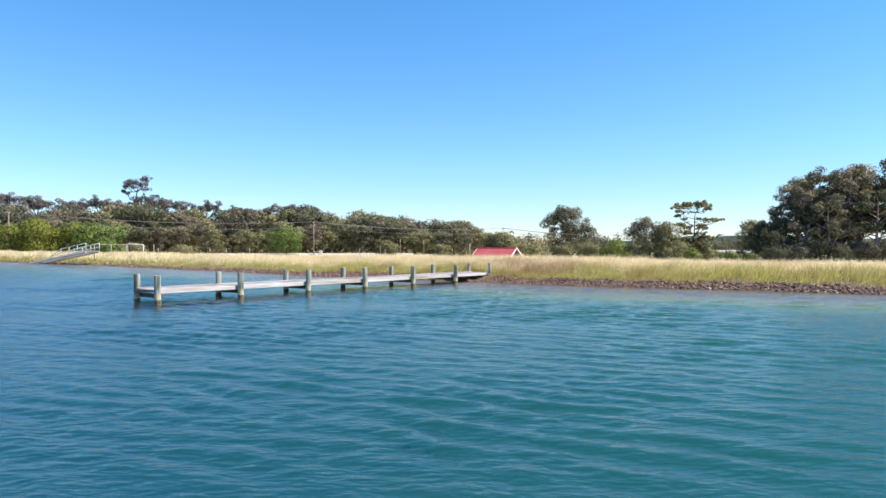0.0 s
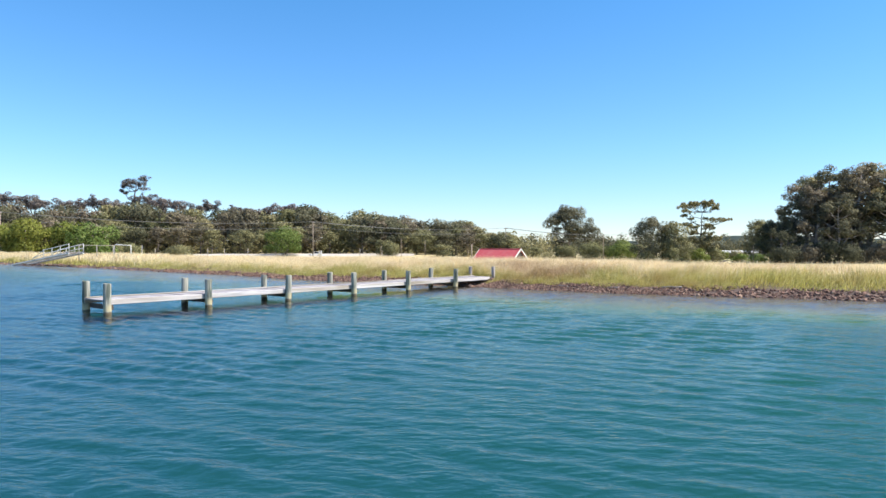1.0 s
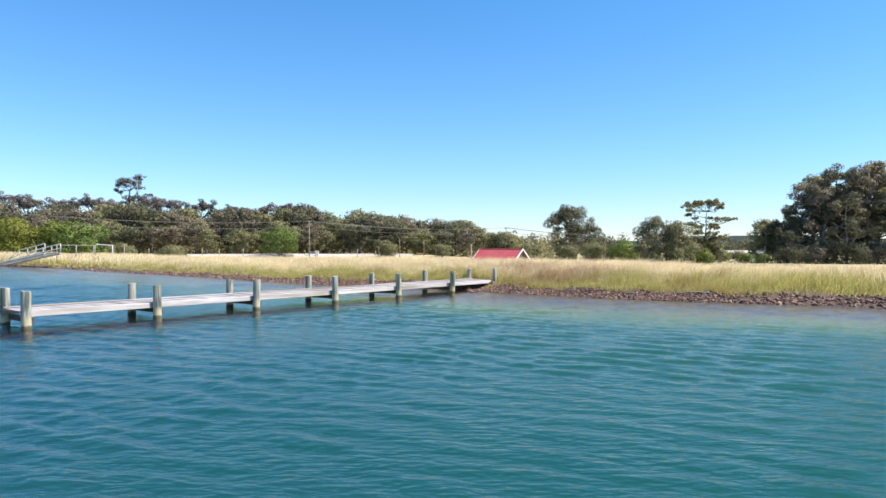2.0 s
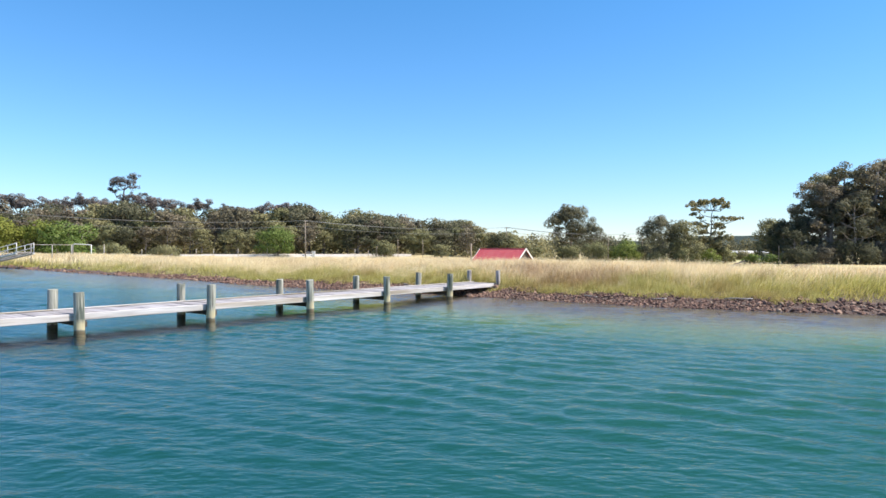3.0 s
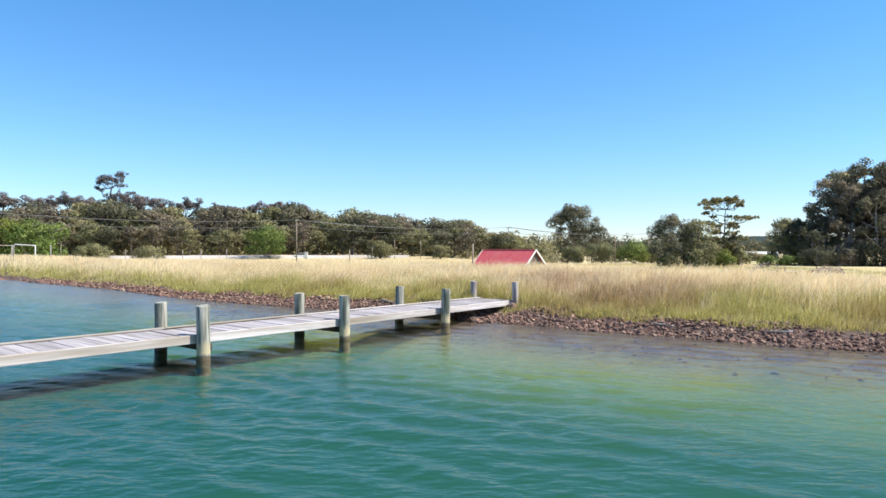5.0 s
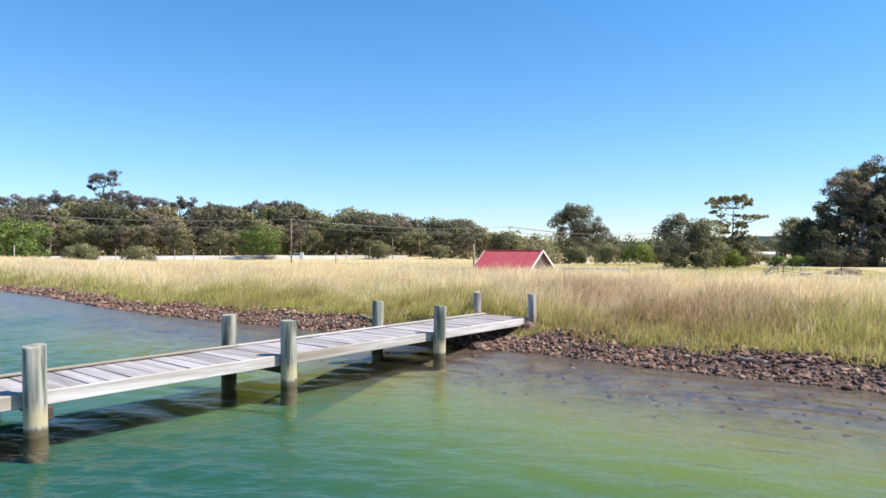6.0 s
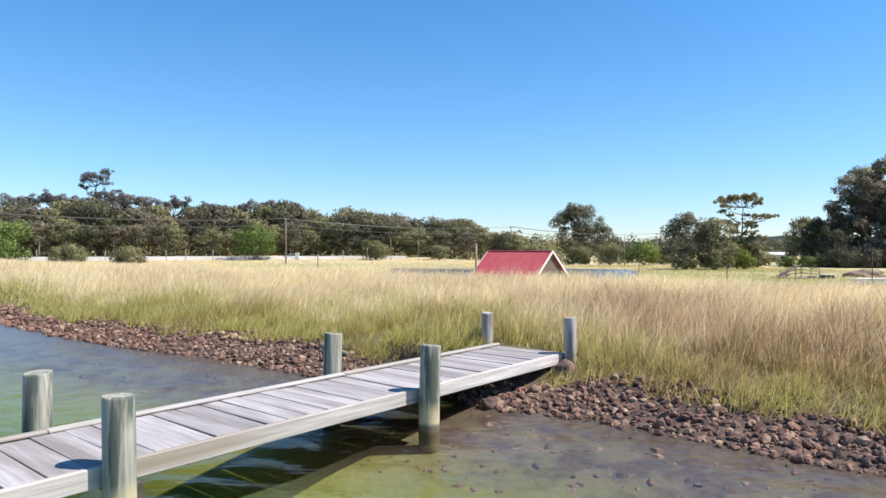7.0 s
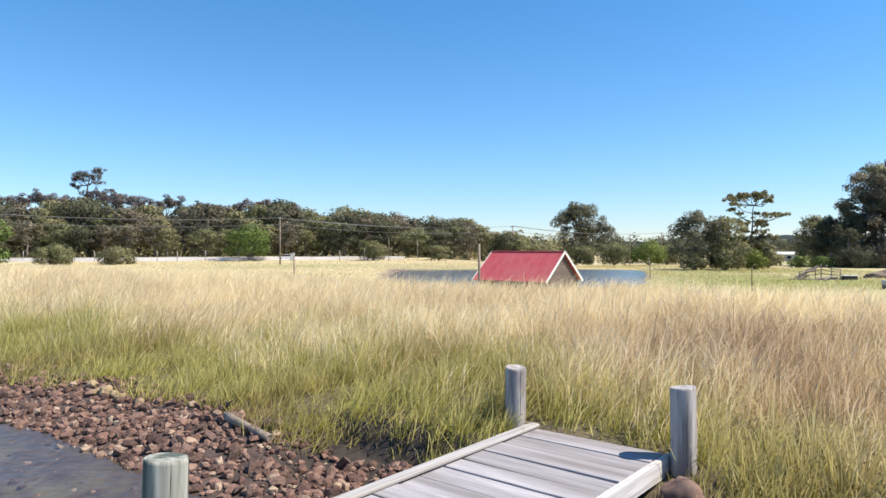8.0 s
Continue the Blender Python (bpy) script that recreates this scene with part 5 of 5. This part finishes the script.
def stone_field(x, y, size, rng, sunk=0.25):
    """Verts and faces of many angular stones lying on the ground."""
    k = len(x)
    v = ICO[None] * rng.uniform(0.6, 1.25, (k, 12, 1)) * rng.uniform(0.65, 1.25, (k, 1, 3)) * size[:, None, None]
    q = rng.normal(0, 1, (k, 4))
    q /= np.linalg.norm(q, axis=1)[:, None]
    w, a, b, c = q.T
    R = np.stack([np.stack([1 - 2 * (b * b + c * c), 2 * (a * b - c * w), 2 * (a * c + b * w)], 1), np.stack([2 * (a * b + c * w), 1 - 2 * (a * a + c * c), 2 * (b * c - a * w)], 1),
                  np.stack([2 * (a * c - b * w), 2 * (b * c + a * w), 1 - 2 * (a * a + b * b)], 1)], 1)
    v = np.einsum("kij,knj->kni", R, v)
    v[:, :, 2] *= 0.8
    z = ground_z(x, y) + size * (0.5 - sunk)
    v += np.stack([x, y, z], 1)[:, None, :]
    f = (np.arange(k)[:, None, None] * 12 + ICO_F[None]).reshape(-1, 3)
    return v.reshape(-1, 3), f


STONES = material("loose_stones")
m_, n_, l_, p_ = STONES
geo_ = n_.new("ShaderNodeNewGeometry")
tone_ = ramp(n_, l_, geo_.outputs["Random Per Island"], [(0.0, (0.06, 0.032, 0.025)), (0.3, (0.150, 0.080, 0.058)), (0.7, (0.245, 0.138, 0.100)), (0.93, (0.33, 0.215, 0.155)), (1.0, (0.45, 0.335, 0.23))])
grain_ = noise_tex(n_, l_, 30, 5)
l_.new(mix(n_, l_, 0.6, tone_, ramp(n_, l_, grain_, [(0.3, (0.35, 0.33, 0.32)), (0.7, (1, 1, 1))]), "MULTIPLY"), p_.inputs["Base Color"])
p_.inputs["Roughness"].default_value = 0.9
bump(n_, l_, p_, grain_, 0.5, 0.01)

rng = np.random.default_rng(17)
bank = empty("rock_bank", pose(0, 0, 0), label="bank of loose reddish-brown angular stones at the waterline", category="rocks", kind="structure")
vs, fs, base = [], [], 0
for x0, x1, y0, y1, n, lo, hi, s0, s1 in ((-9, 11, 31, 51, 104000, -0.12, 1.2, 0.026, 0.068), (-24, -9, 47, 66, 32000, -0.12, 0.8, 0.03, 0.10), (11, 20, 26, 36, 10000, -0.12, 1.2, 0.03, 0.10), (-9, 11, 31, 51, 9000, -2.2, -0.2, 0.03, 0.08), (-75, -24, 58, 108, 18000, -0.3, 0.65, 0.07, 0.15), (20, 45, 5, 30, 12000, -0.4, 1.3, 0.08, 0.17)):
    x, y = rng.uniform(x0, x1, n), rng.uniform(y0, y1, n)
    s_ = inland(x, y)
    ok = (s_ > lo) & (s_ < hi + 0.3 * lumps(x, y, 0.8, 1.0) + 0.1 * hollow(x, y)) & ~(on_deck(x, y) & (s_ > 1.0))
    x, y = x[ok], y[ok]
    size = 0.85 * s0 + (1.15 * s1 - 0.85 * s0) * rng.uniform(0, 1, len(x)) ** 2.8
    v, f = stone_field(x, y, size, rng, 0.9 if hi < 0 else 0.25)
    vs.append(v)
    fs.append(f + base)
    base += len(v)
loose = part("loose_stones", np_mesh("loose_stones", np.concatenate(vs), [np.concatenate(fs)], m_), None, bank)
tagged(loose, kind="stuff")
shapes = []
for i in range(10):
    v, f = stone_field(np.zeros(1), np.full(1, 50.0), np.ones(1), rng)
    v = v - v.mean(0)
    shapes.append(np_mesh("stone", v, [f], STONE))
count = 0
while count < 290:
    x, y = (rng.uniform(-7, 0.6), rng.uniform(40, 48)) if count < 170 else (rng.uniform(2.2, 8), rng.uniform(34, 41))
    d_s = float(inland(x, y))
    if 0.0 < d_s < 1.25 and not bool(on_deck(np.array(x), np.array(y))):
        sz = 0.045 + 0.05 * rng.uniform() ** 1.8
        part("stone", shapes[count % 10], None, bank, at=pose(x, y, float(ground_z(x, y)) + sz * 0.45, *rng.uniform(0, 360, 3)) @ Matrix.Diagonal((sz, sz * rng.uniform(0.7, 1.1), sz * rng.uniform(0.6, 0.9), 1)))
        count += 1

# boulders and driftwood
def boulder(x, y, size, seed, label, dz=0.0, mat=None):
    b = bmesh.new()
    bmesh.ops.create_icosphere(b, subdivisions=3, radius=1)
    for v in b.verts:
        k = 1 + 0.40 * noise.noise(v.co * 1.5 + Vector((seed, 0, 0))) + 0.22 * noise.noise(v.co * 3.6 + Vector((0, seed, 0)))
        v.co = Vector((v.co.x * size * k, v.co.y * size * 0.85 * k, v.co.z * size * 0.75 * k))
    ob = part("boulder", b, mat or STONE, None, at=pose(x, y, float(ground_z(x, y)) + size * 0.4 + dz, 0, 0, seed * 40))
    ob.data.polygons.foreach_set("use_smooth", [True] * len(ob.data.polygons))
    return tagged(ob, label, "rock")


boulder(2.52, 41.08, 0.19, 1, "rounded brown boulder propped under the jetty end", -0.03, STONE)
boulder(1.22, 40.0, 0.13, 2, "small pale boulder in the shallows by the jetty")
boulder(1.95, 40.55, 0.11, 3, "small pale boulder on the shore under the jetty")
boulder(2.12, 40.6, 0.10, 4, "small pale boulder on the shore under the jetty")
for x, y, sz, sd in ((-3.45, 44.95, 0.085, 5), (-3.75, 45.2, 0.10, 6), (-3.1, 44.7, 0.075, 7), (-4.1, 45.5, 0.085, 8), (-3.6, 45.1, 0.07, 9), (-3.9, 45.25, 0.07, 10)):
    boulder(x, y, sz, sd, "yellowish rounded stone at the foot of the grass", mat=SANDSTONE)
log_thing("driftwood_log", (-1.66, 43.56, float(ground_z(-1.66, 43.56)) + 0.10), (-1.06, 43.0, float(ground_z(-1.06, 43.0)) + 0.06), 0.045, "short grey driftwood log lying on stones", GREYWOOD, 0.008)
for a, b in (((10.0, 34.75), (10.8, 34.3)), ((7.7, 35.6), (8.2, 35.35)), ((5.6, 37.1), (6.0, 36.8))):
    log_thing("driftwood_log", (*a, float(ground_z(*a)) + 0.08), (*b, float(ground_z(*b)) + 0.08), 0.022, "bleached driftwood branch along the stony bank", EDGE, 0.04)


# dark roots, added in the hollow where the bank's foot lies in shade
tangle = random.Random(66)
runs = []
for i in range(110):
    u = tangle.uniform(0.12, 0.98)
    rim = Vector((-2.2 + 2.4 * u, 42.8 - 1.9 * u, 0)) + Vector((0.62, 0.784, 0)) * tangle.uniform(1.45, 1.75)
    p = [Vector((rim.x, rim.y, float(ground_z(rim.x, rim.y)) + tangle.uniform(-0.06, 0.05)))]
    for j in range(4):
        p.append(p[-1] + Vector((tangle.uniform(-0.06, 0.03), tangle.uniform(-0.07, 0.02), tangle.uniform(-0.08, 0.0))))
    runs.append((p, [0.006, 0.006, 0.005, 0.004, 0.002], 4))
tagged(part("root_tangle", tube_mesh("root_tangle", runs, DARKBARK), None, None), "tangle of dark roots added in the shaded hollow under the bank", "roots")
